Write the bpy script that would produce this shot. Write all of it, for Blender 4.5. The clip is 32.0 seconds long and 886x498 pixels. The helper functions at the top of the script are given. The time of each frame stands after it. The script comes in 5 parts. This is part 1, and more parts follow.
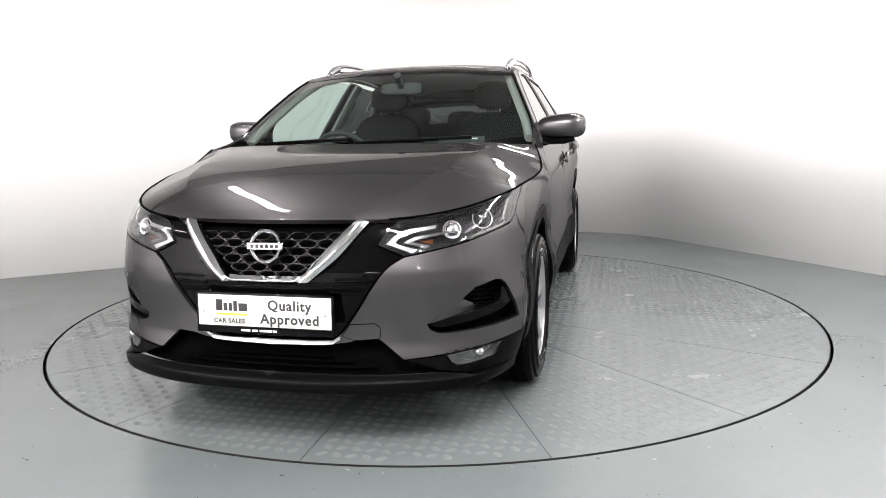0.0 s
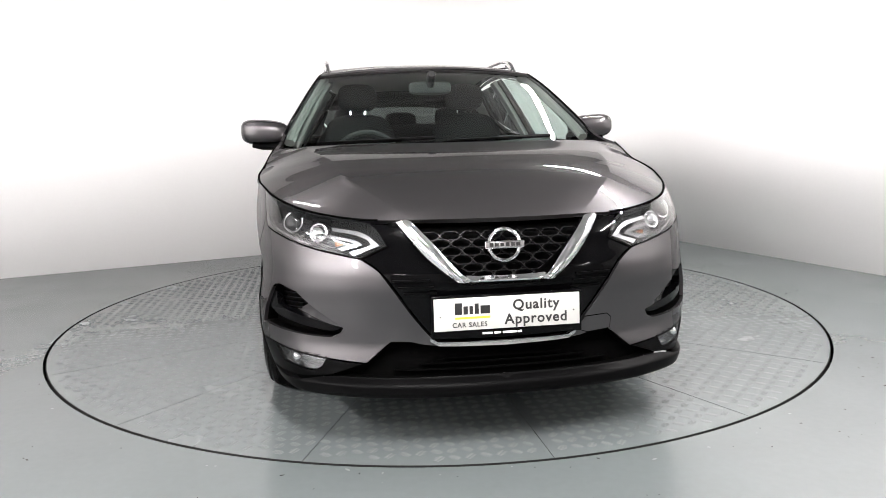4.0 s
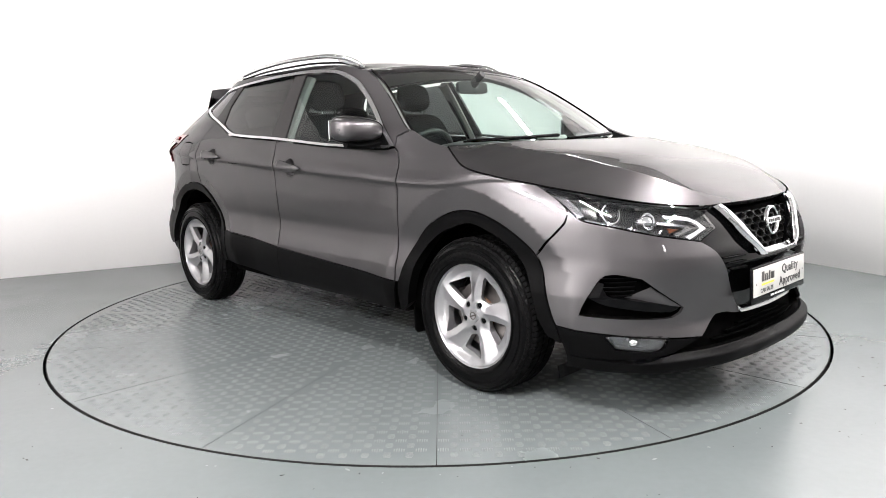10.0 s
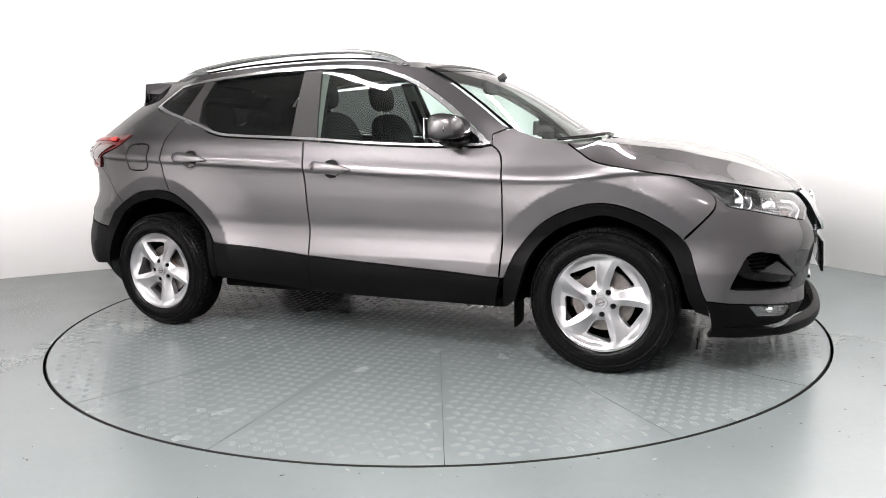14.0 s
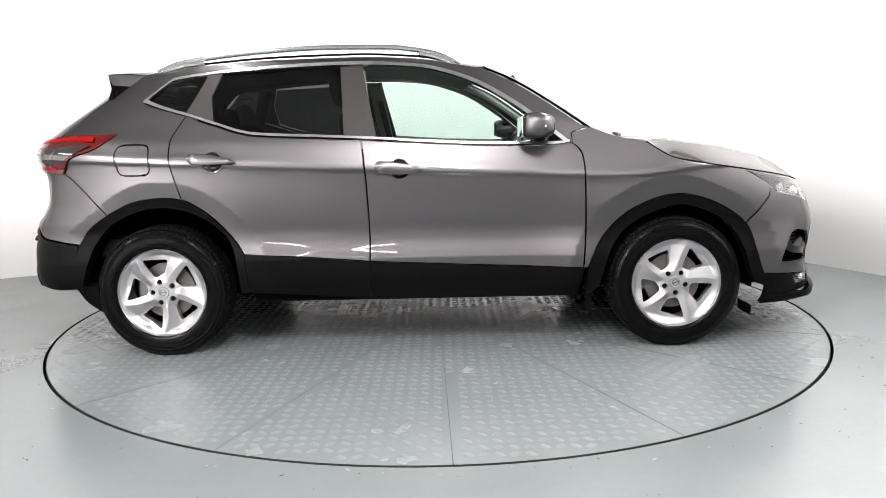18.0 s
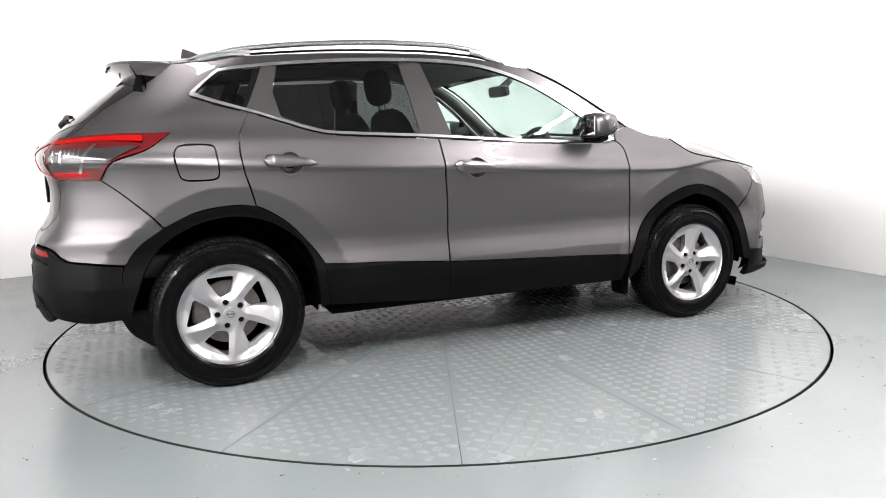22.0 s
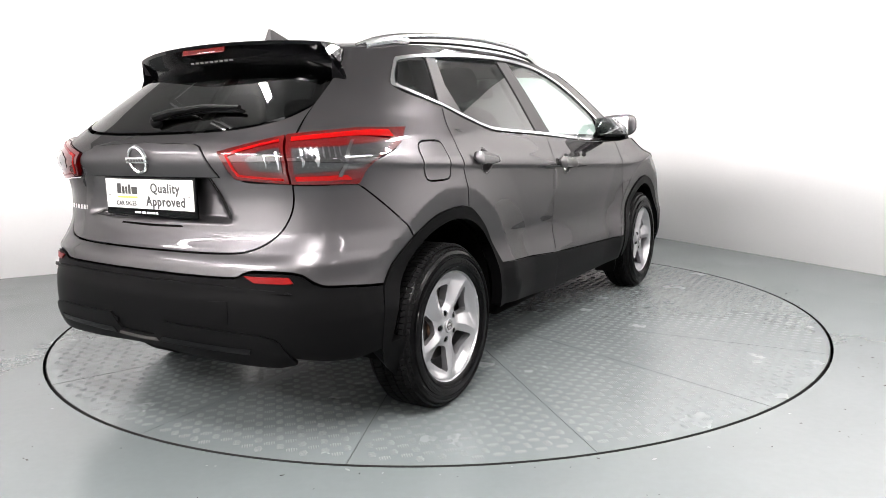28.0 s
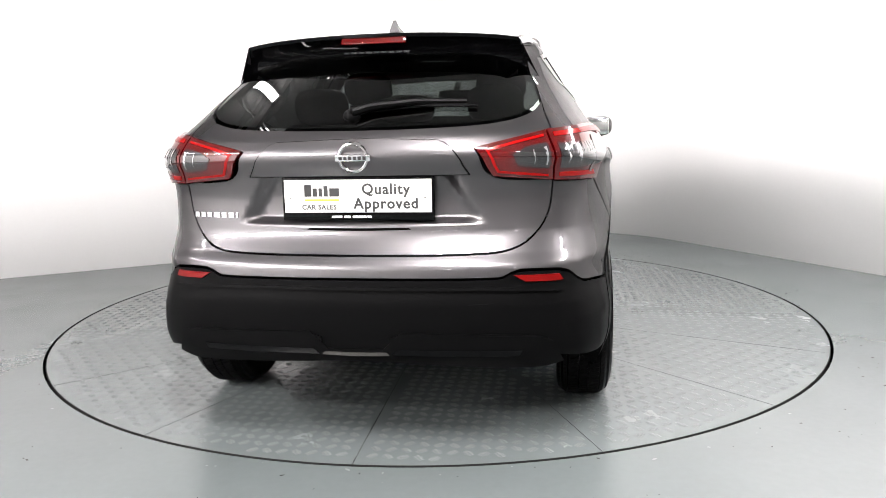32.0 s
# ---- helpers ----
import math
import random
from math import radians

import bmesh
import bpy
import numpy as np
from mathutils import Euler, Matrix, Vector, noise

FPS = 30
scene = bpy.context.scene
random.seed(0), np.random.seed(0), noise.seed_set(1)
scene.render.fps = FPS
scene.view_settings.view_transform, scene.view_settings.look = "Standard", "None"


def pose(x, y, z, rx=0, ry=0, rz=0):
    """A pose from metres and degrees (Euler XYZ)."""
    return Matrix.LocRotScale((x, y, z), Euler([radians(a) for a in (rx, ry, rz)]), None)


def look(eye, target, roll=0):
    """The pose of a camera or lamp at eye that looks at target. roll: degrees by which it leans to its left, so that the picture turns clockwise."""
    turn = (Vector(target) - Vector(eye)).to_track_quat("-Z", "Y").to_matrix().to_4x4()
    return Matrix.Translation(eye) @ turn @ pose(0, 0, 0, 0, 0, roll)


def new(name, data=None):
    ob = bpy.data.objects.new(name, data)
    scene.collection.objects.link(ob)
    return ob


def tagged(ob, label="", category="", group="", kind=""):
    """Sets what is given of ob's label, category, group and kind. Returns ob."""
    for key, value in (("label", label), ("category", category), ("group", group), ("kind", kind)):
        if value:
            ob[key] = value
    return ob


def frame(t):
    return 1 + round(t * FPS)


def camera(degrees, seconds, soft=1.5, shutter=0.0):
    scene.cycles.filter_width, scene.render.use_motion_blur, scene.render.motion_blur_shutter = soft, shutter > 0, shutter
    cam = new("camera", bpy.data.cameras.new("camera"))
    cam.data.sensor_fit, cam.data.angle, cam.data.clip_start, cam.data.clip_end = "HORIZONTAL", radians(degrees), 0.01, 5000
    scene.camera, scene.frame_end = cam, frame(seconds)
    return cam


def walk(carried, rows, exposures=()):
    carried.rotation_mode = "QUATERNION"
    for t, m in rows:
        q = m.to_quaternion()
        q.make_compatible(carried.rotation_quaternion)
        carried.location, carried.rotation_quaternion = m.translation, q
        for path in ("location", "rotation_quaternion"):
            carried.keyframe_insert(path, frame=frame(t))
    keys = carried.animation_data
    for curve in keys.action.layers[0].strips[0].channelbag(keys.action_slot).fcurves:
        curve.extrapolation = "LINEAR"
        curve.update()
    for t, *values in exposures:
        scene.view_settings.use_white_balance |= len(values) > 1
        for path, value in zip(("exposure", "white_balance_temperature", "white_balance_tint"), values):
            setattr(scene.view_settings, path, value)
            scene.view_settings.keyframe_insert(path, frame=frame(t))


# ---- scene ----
import functools

cam = camera(63.70, 32.0, soft=.8)
EXPO = 0.02
EYE = look((0.000, -4.552, 1.122), (0.0308, -0.6032, 0.4817), -1.18)
walk(cam, [(0, EYE), (32, EYE)], exposures=[(0, EXPO - .32), (6, EXPO - .30), (10, EXPO - .04), (16, EXPO), (22, EXPO + .10), (25, EXPO + .08), (32, EXPO - .13)])

# turn of the table in degrees, second by second
TURN = [-104.29, -98.62, -92.94, -87.24, -81.53, -75.81, -70.07, -64.32, -58.55, -52.78, -47.00, -41.21, -35.42, -29.61, -23.81, -17.99, -12.18, -6.36, -0.54, 5.28, 11.10, 16.92, 22.74, 28.55, 34.36, 40.16, 45.96, 51.75, 57.54, 63.31, 69.07, 74.83, 80.57]
PIVOT = (0.090, 0.085)

# ---- light: fluorescent battens under the ceiling of a closed room, white where seen ----
HIGH = 3.15
world = bpy.data.worlds.new("world")
scene.world = world
world.use_nodes = True
world.node_tree.nodes["Background"].inputs[0].default_value = (.8, .9, 1, 1)
world.node_tree.nodes["Background"].inputs[1].default_value = .05

# the room is turned 25.5 degrees; its rounded corner and its two directions
ROOM = radians(25.5)
E1, E2 = Vector((math.cos(ROOM), math.sin(ROOM), 0)), Vector((math.sin(ROOM), -math.cos(ROOM), 0))
CORNER = Vector((1.845, 4.07, 0))
WIDE, DEEP, BEND = 10.4, 12.0, 1.5


def room_point(a, b, z):
    """a metres from the bent corner along the one wall, b along the other."""
    return CORNER - E1 * a + E2 * b + Vector((0, 0, z))


# rows of battens parallel to the shorter wall: place along both walls, length, brightness
# all out of view; (8.65, 4.6) and the 10.9 row are added fill
BATTENS = [(1.65, 2.6, 1.2, .55), (5.2, 2.6, 1.2, .28), (8.65, 2.6, 1.2, .28)] + [(1.65, 4.9, 1.5, 1.0), (8.65, 4.6, 1.5, 1.8)] + [(1.65, 7.2, 1.5, 1.2), (5.2, 6.6, 1.5, 2.4), (8.65, 6.6, 1.5, 2.3)] + [(1.65, 10.9, 1.5, .3), (5.2, 10.9, 1.5, .5), (8.65, 10.9, 1.5, .5)]
TUBE = 365


# ---- materials ----
def mat(name, color, rough=.5, metal=0.0, vary=.0, scale=8.0, bump=0.0, fine=60.0, coat=0.0, spec=.5, emit=0.0, rvary=.0):
    m = bpy.data.materials.new(name)
    m.use_nodes = True
    nt = m.node_tree
    b = nt.nodes["Principled BSDF"]
    b.inputs["Base Color"].default_value = (*color, 1)
    b.inputs["Roughness"].default_value = rough
    b.inputs["Metallic"].default_value = metal
    b.inputs["Coat Weight"].default_value = coat
    b.inputs["Coat Roughness"].default_value = .02
    b.inputs["Coat IOR"].default_value = 1.65
    b.inputs["Specular IOR Level"].default_value = spec
    if emit:
        b.inputs["Emission Color"].default_value = (*color, 1)
        b.inputs["Emission Strength"].default_value = emit
    if vary or bump or rvary:
        co = nt.nodes.new("ShaderNodeTexCoord")
        n1 = nt.nodes.new("ShaderNodeTexNoise")
        n2 = nt.nodes.new("ShaderNodeTexNoise")
        n1.inputs["Scale"].default_value, n1.inputs["Detail"].default_value = scale, 6
        n2.inputs["Scale"].default_value, n2.inputs["Detail"].default_value = fine, 3
        for n in (n1, n2):
            nt.links.new(co.outputs["Object"], n.inputs["Vector"])
        mix = nt.nodes.new("ShaderNodeMix")
        mix.data_type = "FLOAT"
        mix.inputs[0].default_value = .4
        nt.links.new(n1.outputs["Fac"], mix.inputs[2])
        nt.links.new(n2.outputs["Fac"], mix.inputs[3])
        if vary:
            ramp = nt.nodes.new("ShaderNodeMapRange")
            ramp.inputs[1].default_value, ramp.inputs[2].default_value = .3, .7
            ramp.inputs[3].default_value, ramp.inputs[4].default_value = 1 - vary, 1 + vary
            nt.links.new(mix.outputs[0], ramp.inputs[0])
            mul = nt.nodes.new("ShaderNodeMix")
            mul.data_type, mul.blend_type = "RGBA", "MULTIPLY"
            mul.inputs[0].default_value = 1
            mul.inputs[6].default_value = (*color, 1)
            nt.links.new(ramp.outputs[0], mul.inputs[7])
            nt.links.new(mul.outputs[2], b.inputs["Base Color"])
        if rvary:
            rr = nt.nodes.new("ShaderNodeMapRange")
            rr.inputs[1].default_value, rr.inputs[2].default_value = .3, .7
            rr.inputs[3].default_value, rr.inputs[4].default_value = max(.02, rough - rvary), rough + rvary
            nt.links.new(n1.outputs["Fac"], rr.inputs[0])
            nt.links.new(rr.outputs[0], b.inputs["Roughness"])
        if bump:
            bp = nt.nodes.new("ShaderNodeBump")
            bp.inputs["Strength"].default_value, bp.inputs["Distance"].default_value = bump, .004
            nt.links.new(mix.outputs[0], bp.inputs["Height"])
            nt.links.new(bp.outputs[0], b.inputs["Normal"])
    return m


def glass(name, tint, gloss_=.06):
    m = bpy.data.materials.new(name)
    m.use_nodes = True
    nt = m.node_tree
    out = nt.nodes["Material Output"]
    nt.nodes.remove(nt.nodes["Principled BSDF"])
    clear, gloss = nt.nodes.new("ShaderNodeBsdfTransparent"), nt.nodes.new("ShaderNodeBsdfGlossy")
    clear.inputs[0].default_value = (*tint, 1)
    gloss.inputs["Roughness"].default_value = .01
    lw, power, scale, mix = nt.nodes.new("ShaderNodeLayerWeight"), nt.nodes.new("ShaderNodeMath"), nt.nodes.new("ShaderNodeMapRange"), nt.nodes.new("ShaderNodeMixShader")
    lw.inputs[0].default_value = .5
    power.operation = "POWER"
    power.inputs[1].default_value = 4.0
    scale.inputs[3].default_value, scale.inputs[4].default_value = gloss_, 1.0
    nt.links.new(lw.outputs["Facing"], power.inputs[0])
    nt.links.new(power.outputs[0], scale.inputs[0])
    nt.links.new(scale.outputs[0], mix.inputs[0])
    nt.links.new(clear.outputs[0], mix.inputs[1])
    nt.links.new(gloss.outputs[0], mix.inputs[2])
    nt.links.new(mix.outputs[0], out.inputs[0])
    return m


PAINT = mat("grey_metallic_paint", (.082, .0785, .0815), .36, .92, vary=.03, scale=400, fine=900, coat=.7)
PAINT.node_tree.nodes["Principled BSDF"].inputs["Coat IOR"].default_value = 1.5
PAINT.node_tree.nodes["Principled BSDF"].inputs["Specular Tint"].default_value = (.12, .12, .12, 1)
PLASTIC = mat("black_grained_plastic", (.0014, .0014, .0015), .42, 0, vary=.15, scale=30, bump=.04, fine=900, spec=.045)
GLOSSBLACK = mat("gloss_black", (.0012, .0012, .0014), .05, 0, spec=.14)
DARK = mat("dark_inside", (.0012, .0012, .0012), .9, spec=.01)
TREAD = mat("tread_rubber", (.0022, .0022, .0023), .75, 0, vary=.2, scale=25, spec=.05)
HOUSING = mat("lamp_housing", (.016, .016, .017), .22, .2, vary=.3, scale=45, spec=.3)
CHROME = mat("chrome", (.82, .82, .83), .09, 1)
SATIN = mat("satin_chrome", (.72, .72, .73), .22, 1)
RUBBER = mat("tyre_rubber", (.0014, .0014, .0015), .2, 0, vary=.2, scale=25, bump=.015, fine=300, spec=.08)
ALLOY = mat("silver_alloy", (.32, .32, .33), .28, .78, vary=.03, scale=300, fine=700, coat=.5)
STEEL = mat("brake_steel", (.13, .12, .115), .4, .9, vary=.2, scale=20)
RUST = mat("rusty_hub", (.10, .05, .028), .75, .2, vary=.3, scale=40)
TRIM = mat("cabin_plastic", (.013, .013, .014), .6, 0, vary=.1, scale=60, bump=.1, fine=800)
CLOTH = mat("seat_cloth", (.009, .009, .01), .9, 0, vary=.25, scale=120, bump=.08, fine=900, spec=.1)
LINING = mat("headlining", (.2, .2, .192), .9, 0, vary=.06, scale=200)
CLEAR = glass("tinted_windscreen", (.74, .85, .81))
PRIVACY = glass("dark_privacy_glass", (.075, .08, .08), .045)
LENS = glass("clear_lens", (.93, .94, .95), .09)
REFLECTOR = mat("lamp_reflector", (.20, .20, .205), .2, 1, vary=.3, scale=45)
REDLENS = mat("red_lens", (.055, .0004, .0006), .08, 0, coat=.5, spec=.4)
REFLECT = mat("red_reflector", (.11, .0013, .0013), .3, 0, coat=.05, spec=.15)
SMOKE = mat("smoked_lamp_lens", (.011, .011, .0118), .08, .1, vary=.3, scale=60, coat=1)
AMBER = mat("amber_lamp", (.09, .025, .004), .2)
WHITE = mat("white_plate", (.44, .44, .42), .3, 0, vary=.02, coat=.4)
INK = mat("black_ink", (.012, .012, .012), .4)
YELLOW = mat("yellow_ink", (.75, .60, .03), .4)
PILLAR = mat("dark_grey_pillar_film", (.014, .013, .0132), .5, 0, vary=.06, scale=200, bump=.03, fine=700, spec=.3)
PALE = mat("pale_ink", (.6, .6, .6), .4)
MIRRORGLASS = mat("mirror_glass", (.85, .87, .87), .01, 1)


# ---- the car's form: x forward from mid wheelbase, y to its left, z up ----
def curve(*pts):
    """A smooth function through (place, value) pairs."""
    xs, ys = [p[0] for p in pts], [p[1] for p in pts]
    n = len(xs)
    ms = []
    for i in range(n):
        if i in (0, n - 1):
            j = min(i, n - 2)
            ms.append((ys[j + 1] - ys[j]) / (xs[j + 1] - xs[j]))
        else:
            a = (ys[i] - ys[i - 1]) / (xs[i] - xs[i - 1])
            b = (ys[i + 1] - ys[i]) / (xs[i + 1] - xs[i])
            ms.append(0 if a * b <= 0 else 2 * a * b / (a + b))

    def value(x):
        if x <= xs[0]:
            return ys[0]
        if x >= xs[-1]:
            return ys[-1]
        i = 0
        while x > xs[i + 1]:
            i += 1
        h = xs[i + 1] - xs[i]
        t = (x - xs[i]) / h
        return ((1 + 2 * t) * (1 - t) ** 2 * ys[i] + t * (1 - t) ** 2 * h * ms[i]
                + t * t * (3 - 2 * t) * ys[i + 1] + t * t * (t - 1) * h * ms[i + 1])
    return value


def step(a, b, x):
    t = min(1, max(0, (x - a) / (b - a)))
    return t * t * (3 - 2 * t)


# half plan at the widest height, from the middle of the nose to the middle of the tail: way round, x, y
PLAN_ROWS = [
    (0, 2.25, 0),
    (0.2001, 2.243, 0.2),
    (0.4021, 2.215, 0.405),
    (0.5824, 2.155, 0.585),
    (0.7574, 2.058, 0.735),
    (0.9349, 1.905, 0.83),
    (1.1605, 1.68, 0.874),
    (1.4916, 1.35, 0.886),
    (1.8916, 0.95, 0.882),
    (2.5416, 0.3, 0.882),
    (3.3416, -0.5, 0.882),
    (3.8416, -1, 0.882),
    (4.2416, -1.4, 0.884),
    (4.5426, -1.7, 0.86),
    (4.75, -1.9, 0.805),
    (4.8889, -2.02, 0.735),
    (5.0634, -2.1, 0.58),
    (5.3264, -2.14, 0.32),
    (5.6466, -2.15, 0),
]
ARC = [r[0] for r in PLAN_ROWS]
PLAN = [r[1:] for r in PLAN_ROWS]
LENGTH = ARC[-1]


def plan(s):
    """The plan at s metres round from the nose, a Catmull-Rom curve."""
    s = min(max(s, 0), LENGTH - 1e-6)
    i = 0
    while s > ARC[i + 1]:
        i += 1

    def at(k):
        if k < 0:
            return ARC[0] - ARC[1], PLAN[1][0], -PLAN[1][1]
        if k >= len(PLAN):
            return 2 * LENGTH - ARC[-2], PLAN[-2][0], -PLAN[-2][1]
        return ARC[k], PLAN[k][0], PLAN[k][1]
    p0, p1, p2, p3 = at(i - 1), at(i), at(i + 1), at(i + 2)
    h = p2[0] - p1[0]
    t = (s - p1[0]) / h
    out = []
    for k in (1, 2):
        m1 = (p2[k] - p0[k]) / (p2[0] - p0[0]) * h
        m2 = (p3[k] - p1[k]) / (p3[0] - p1[0]) * h
        out.append((1 + 2 * t) * (1 - t) ** 2 * p1[k] + t * (1 - t) ** 2 * m1 + t * t * (3 - 2 * t) * p2[k] + t * t * (t - 1) * m2)
    return out


SIDE = curve((.1, .07), (.22, .035), (.32, .012), (.42, .0), (.495, .003), (.515, .007), (.6, .0245), (.64, .0275), (.70, .0215), (.80, .0150), (.88, .0135), (.918, .0112), (.938, .004), (.952, .0055), (1.0, .022), (1.08, .048),
             (1.15, .082), (1.3, .165), (1.42, .237), (1.5, .292), (1.56, .35))
NOSE = curve((.1, -.16), (.18, -.03), (.24, 0), (.33, -.012), (.40, -.030), (.45, -.027), (.53, -.013), (.60, 0), (.635, -.002), (.7, -.024), (.78, -.056), (.86, -.13), (.95, -.3), (1.1, -.6))
TAIL = curve((.2, .16), (.3, .05), (.42, .005), (.55, 0), (.62, .012), (.68, .02), (.73, .055), (.8, .09), (.9, .1), (.97, .09), (1.05, .068), (1.1, .09),
             (1.15, .137), (1.22, .217), (1.32, .338), (1.45, .503), (1.55, .635))


def flare(x, z):
    """Swell of the wings over the wheels."""
    out = 0
    for cx in (1.323, -1.323):
        d = math.hypot(x - cx, z - .338)
        rim = .556 if cx > 0 else .572
        swell = .024 * max(0, (.82 - d) / (.82 - rim)) ** 1.6 if d > rim else .024 - .11 * min(.12, rim - d)
        out += swell * step(.2, .4, z) if d < .82 else 0
    return out


@functools.lru_cache(maxsize=None)
def shell(s, z, lift=0.0):
    """The body's skin at s round the plan and z high, on the car's left; lift: out along the normal."""
    def raw(s, z):
        x, y = plan(s)
        tilt = .047 * x * step(.7, .93, z) * step(1.2, 1.02, z) * step(1.6, .9, x)
        y *= 1 - SIDE(z + tilt) / .885 * (1 + .2 * step(-.9, -1.9, x) * step(1.1, 1.4, z))
        f = NOSE(z) * step(1.0, 2.15, x)
        b = TAIL(z) * step(-.95, -2.05, x)
        return x + f + b, y + flare(x, z) * step(.3, .7, y), z
    p = raw(s, z)
    if lift:
        n = normal(s, z)
        p = tuple(a + lift * b for a, b in zip(p, n))
    return p


@functools.lru_cache(maxsize=None)
def normal(s, z):
    e = .004
    a, b, c, d = shell(s - e if s > e else s, z), shell(s + e, z), shell(s, z - e), shell(s, z + e)
    u = [q - p for p, q in zip(a, b)]
    v = [q - p for p, q in zip(c, d)]
    n = (u[1] * v[2] - u[2] * v[1], u[2] * v[0] - u[0] * v[2], u[0] * v[1] - u[1] * v[0])
    k = math.sqrt(sum(q * q for q in n)) or 1
    n = tuple(q / k for q in n)
    return n


# ---- builders ----
def part(name, data, material, parent=None, label="", smooth=True):
    """One mesh object out of a bmesh or a mesh, under its thing."""
    if isinstance(data, bmesh.types.BMesh):
        me = bpy.data.meshes.new(name)
        data.normal_update()
        data.to_mesh(me)
        data.free()
        if smooth:
            me.shade_smooth()
            me.set_sharp_from_angle(angle=radians(35))
    else:
        me = data
    if material and not me.materials:
        me.materials.append(material)
    ob = new(name, me)
    ob.parent = parent
    return tagged(ob, label)


def rows_mesh(name, verts, faces, normals=None):
    me = bpy.data.meshes.new(name)
    me.from_pydata([tuple(v) for v in verts], [], faces)
    me.shade_smooth()
    if normals:
        me.normals_split_custom_set(normals)
    return me


def box(bm, x0, x1, y0, y1, z0, z1, bevel=0.0, m=None):
    made = bmesh.ops.create_cube(bm, size=1)["verts"]
    for v in made:
        v.co = Vector((x0 + (v.co.x + .5) * (x1 - x0), y0 + (v.co.y + .5) * (y1 - y0), z0 + (v.co.z + .5) * (z1 - z0)))
    if bevel:
        es = {e for v in made for e in v.link_edges}
        out = bmesh.ops.bevel(bm, geom=list(es), offset=bevel, segments=3, profile=.5, affect="EDGES")
        made = list({v for v in made if v.is_valid} | set(out["verts"]))
    if m is not None:
        bmesh.ops.transform(bm, matrix=m, verts=made)
    return made


def lathe(bm, profile, steps=64, axis="y", arc=360.0, close=False):
    """Turn (radius, height) pairs round the y or z axis."""
    rings = []
    n = steps if arc >= 360 else steps + 1
    for i in range(n):
        a = radians(arc) * i / steps
        c, s = math.cos(a), math.sin(a)
        rings.append([bm.verts.new((r * c, h, r * s) if axis == "y" else (r * c, r * s, h)) for r, h in profile])
    k = len(profile)
    for i in range(steps if arc >= 360 else steps):
        a, b = rings[i], rings[(i + 1) % n]
        for j in range(k - (0 if close else 1)):
            q = (j + 1) % k
            bm.faces.new((a[j], a[q], b[q], b[j]))
    return bm


def tube(bm, path, radius, sides=10, flat=1.0, caps=True):
    """A tube along points; flat squashes it upright."""
    rings = []
    pts = [Vector(p) for p in path]
    for i, p in enumerate(pts):
        d = (pts[min(i + 1, len(pts) - 1)] - pts[max(i - 1, 0)]).normalized()
        side = d.cross(Vector((0, 0, 1)))
        side = side.normalized() if side.length > 1e-3 else Vector((1, 0, 0))
        up = side.cross(d)
        r = radius(i / (len(pts) - 1)) if callable(radius) else radius
        rings.append([bm.verts.new(p + side * r * math.cos(2 * math.pi * k / sides) + up * r * flat * math.sin(2 * math.pi * k / sides)) for k in range(sides)])
    for a, b in zip(rings, rings[1:]):
        for k in range(sides):
            bm.faces.new((a[k], a[(k + 1) % sides], b[(k + 1) % sides], b[k]))
    if caps:
        bm.faces.new(rings[0][::-1])
        bm.faces.new(rings[-1])
    return bm


def spline(pts, gap=.02, closed=False):
    """Points along a smooth curve through pts."""
    pts = [tuple(p) for p in pts]
    out = []
    n = len(pts)
    for i in range(n if closed else n - 1):
        p1, p2 = pts[i], pts[(i + 1) % n]
        p0 = pts[i - 1] if (i or closed) else tuple(2 * a - b for a, b in zip(p1, p2))
        p3 = pts[(i + 2) % n] if (i + 2 < n or closed) else tuple(2 * b - a for a, b in zip(p1, p2))
        k = max(1, int(math.dist(p1, p2) / gap))
        for j in range(k):
            t = j / k
            out.append(tuple(.5 * (2 * b + (c - a) * t + (2 * a - 5 * b + 4 * c - d) * t * t + (3 * b - a - 3 * c + d) * t ** 3) for a, b, c, d in zip(p0, p1, p2, p3)))
    if not closed:
        out.append(pts[-1])
    return out


def outline(*segs, gap=.02):
    """A closed outline of smooth runs with corners between them; each run starts where the last one ended."""
    pts = []
    for i, seg in enumerate(segs):
        seg = list(seg)
        if i:
            seg = [segs_end] + seg
        segs_end = seg[-1]
        run = spline(seg, gap)
        pts += run[1:] if i else run
    if math.dist(pts[0], pts[-1]) < 1e-6:
        pts.pop()
    return pts


def area2(pts):
    return sum(a[0] * b[1] - b[0] * a[1] for a, b in zip(pts, pts[1:] + pts[:1])) / 2


def inset(pts, d):
    out = []
    n = len(pts)
    for i in range(n):
        (ax, ay), (bx, by), (cx, cy) = pts[i - 1], pts[i], pts[(i + 1) % n]
        nx, ny = -(by - ay) - (cy - by), (bx - ax) + (cx - bx)
        k = math.hypot(nx, ny) or 1
        out.append((bx + nx / k * d, by + ny / k * d))
    return out


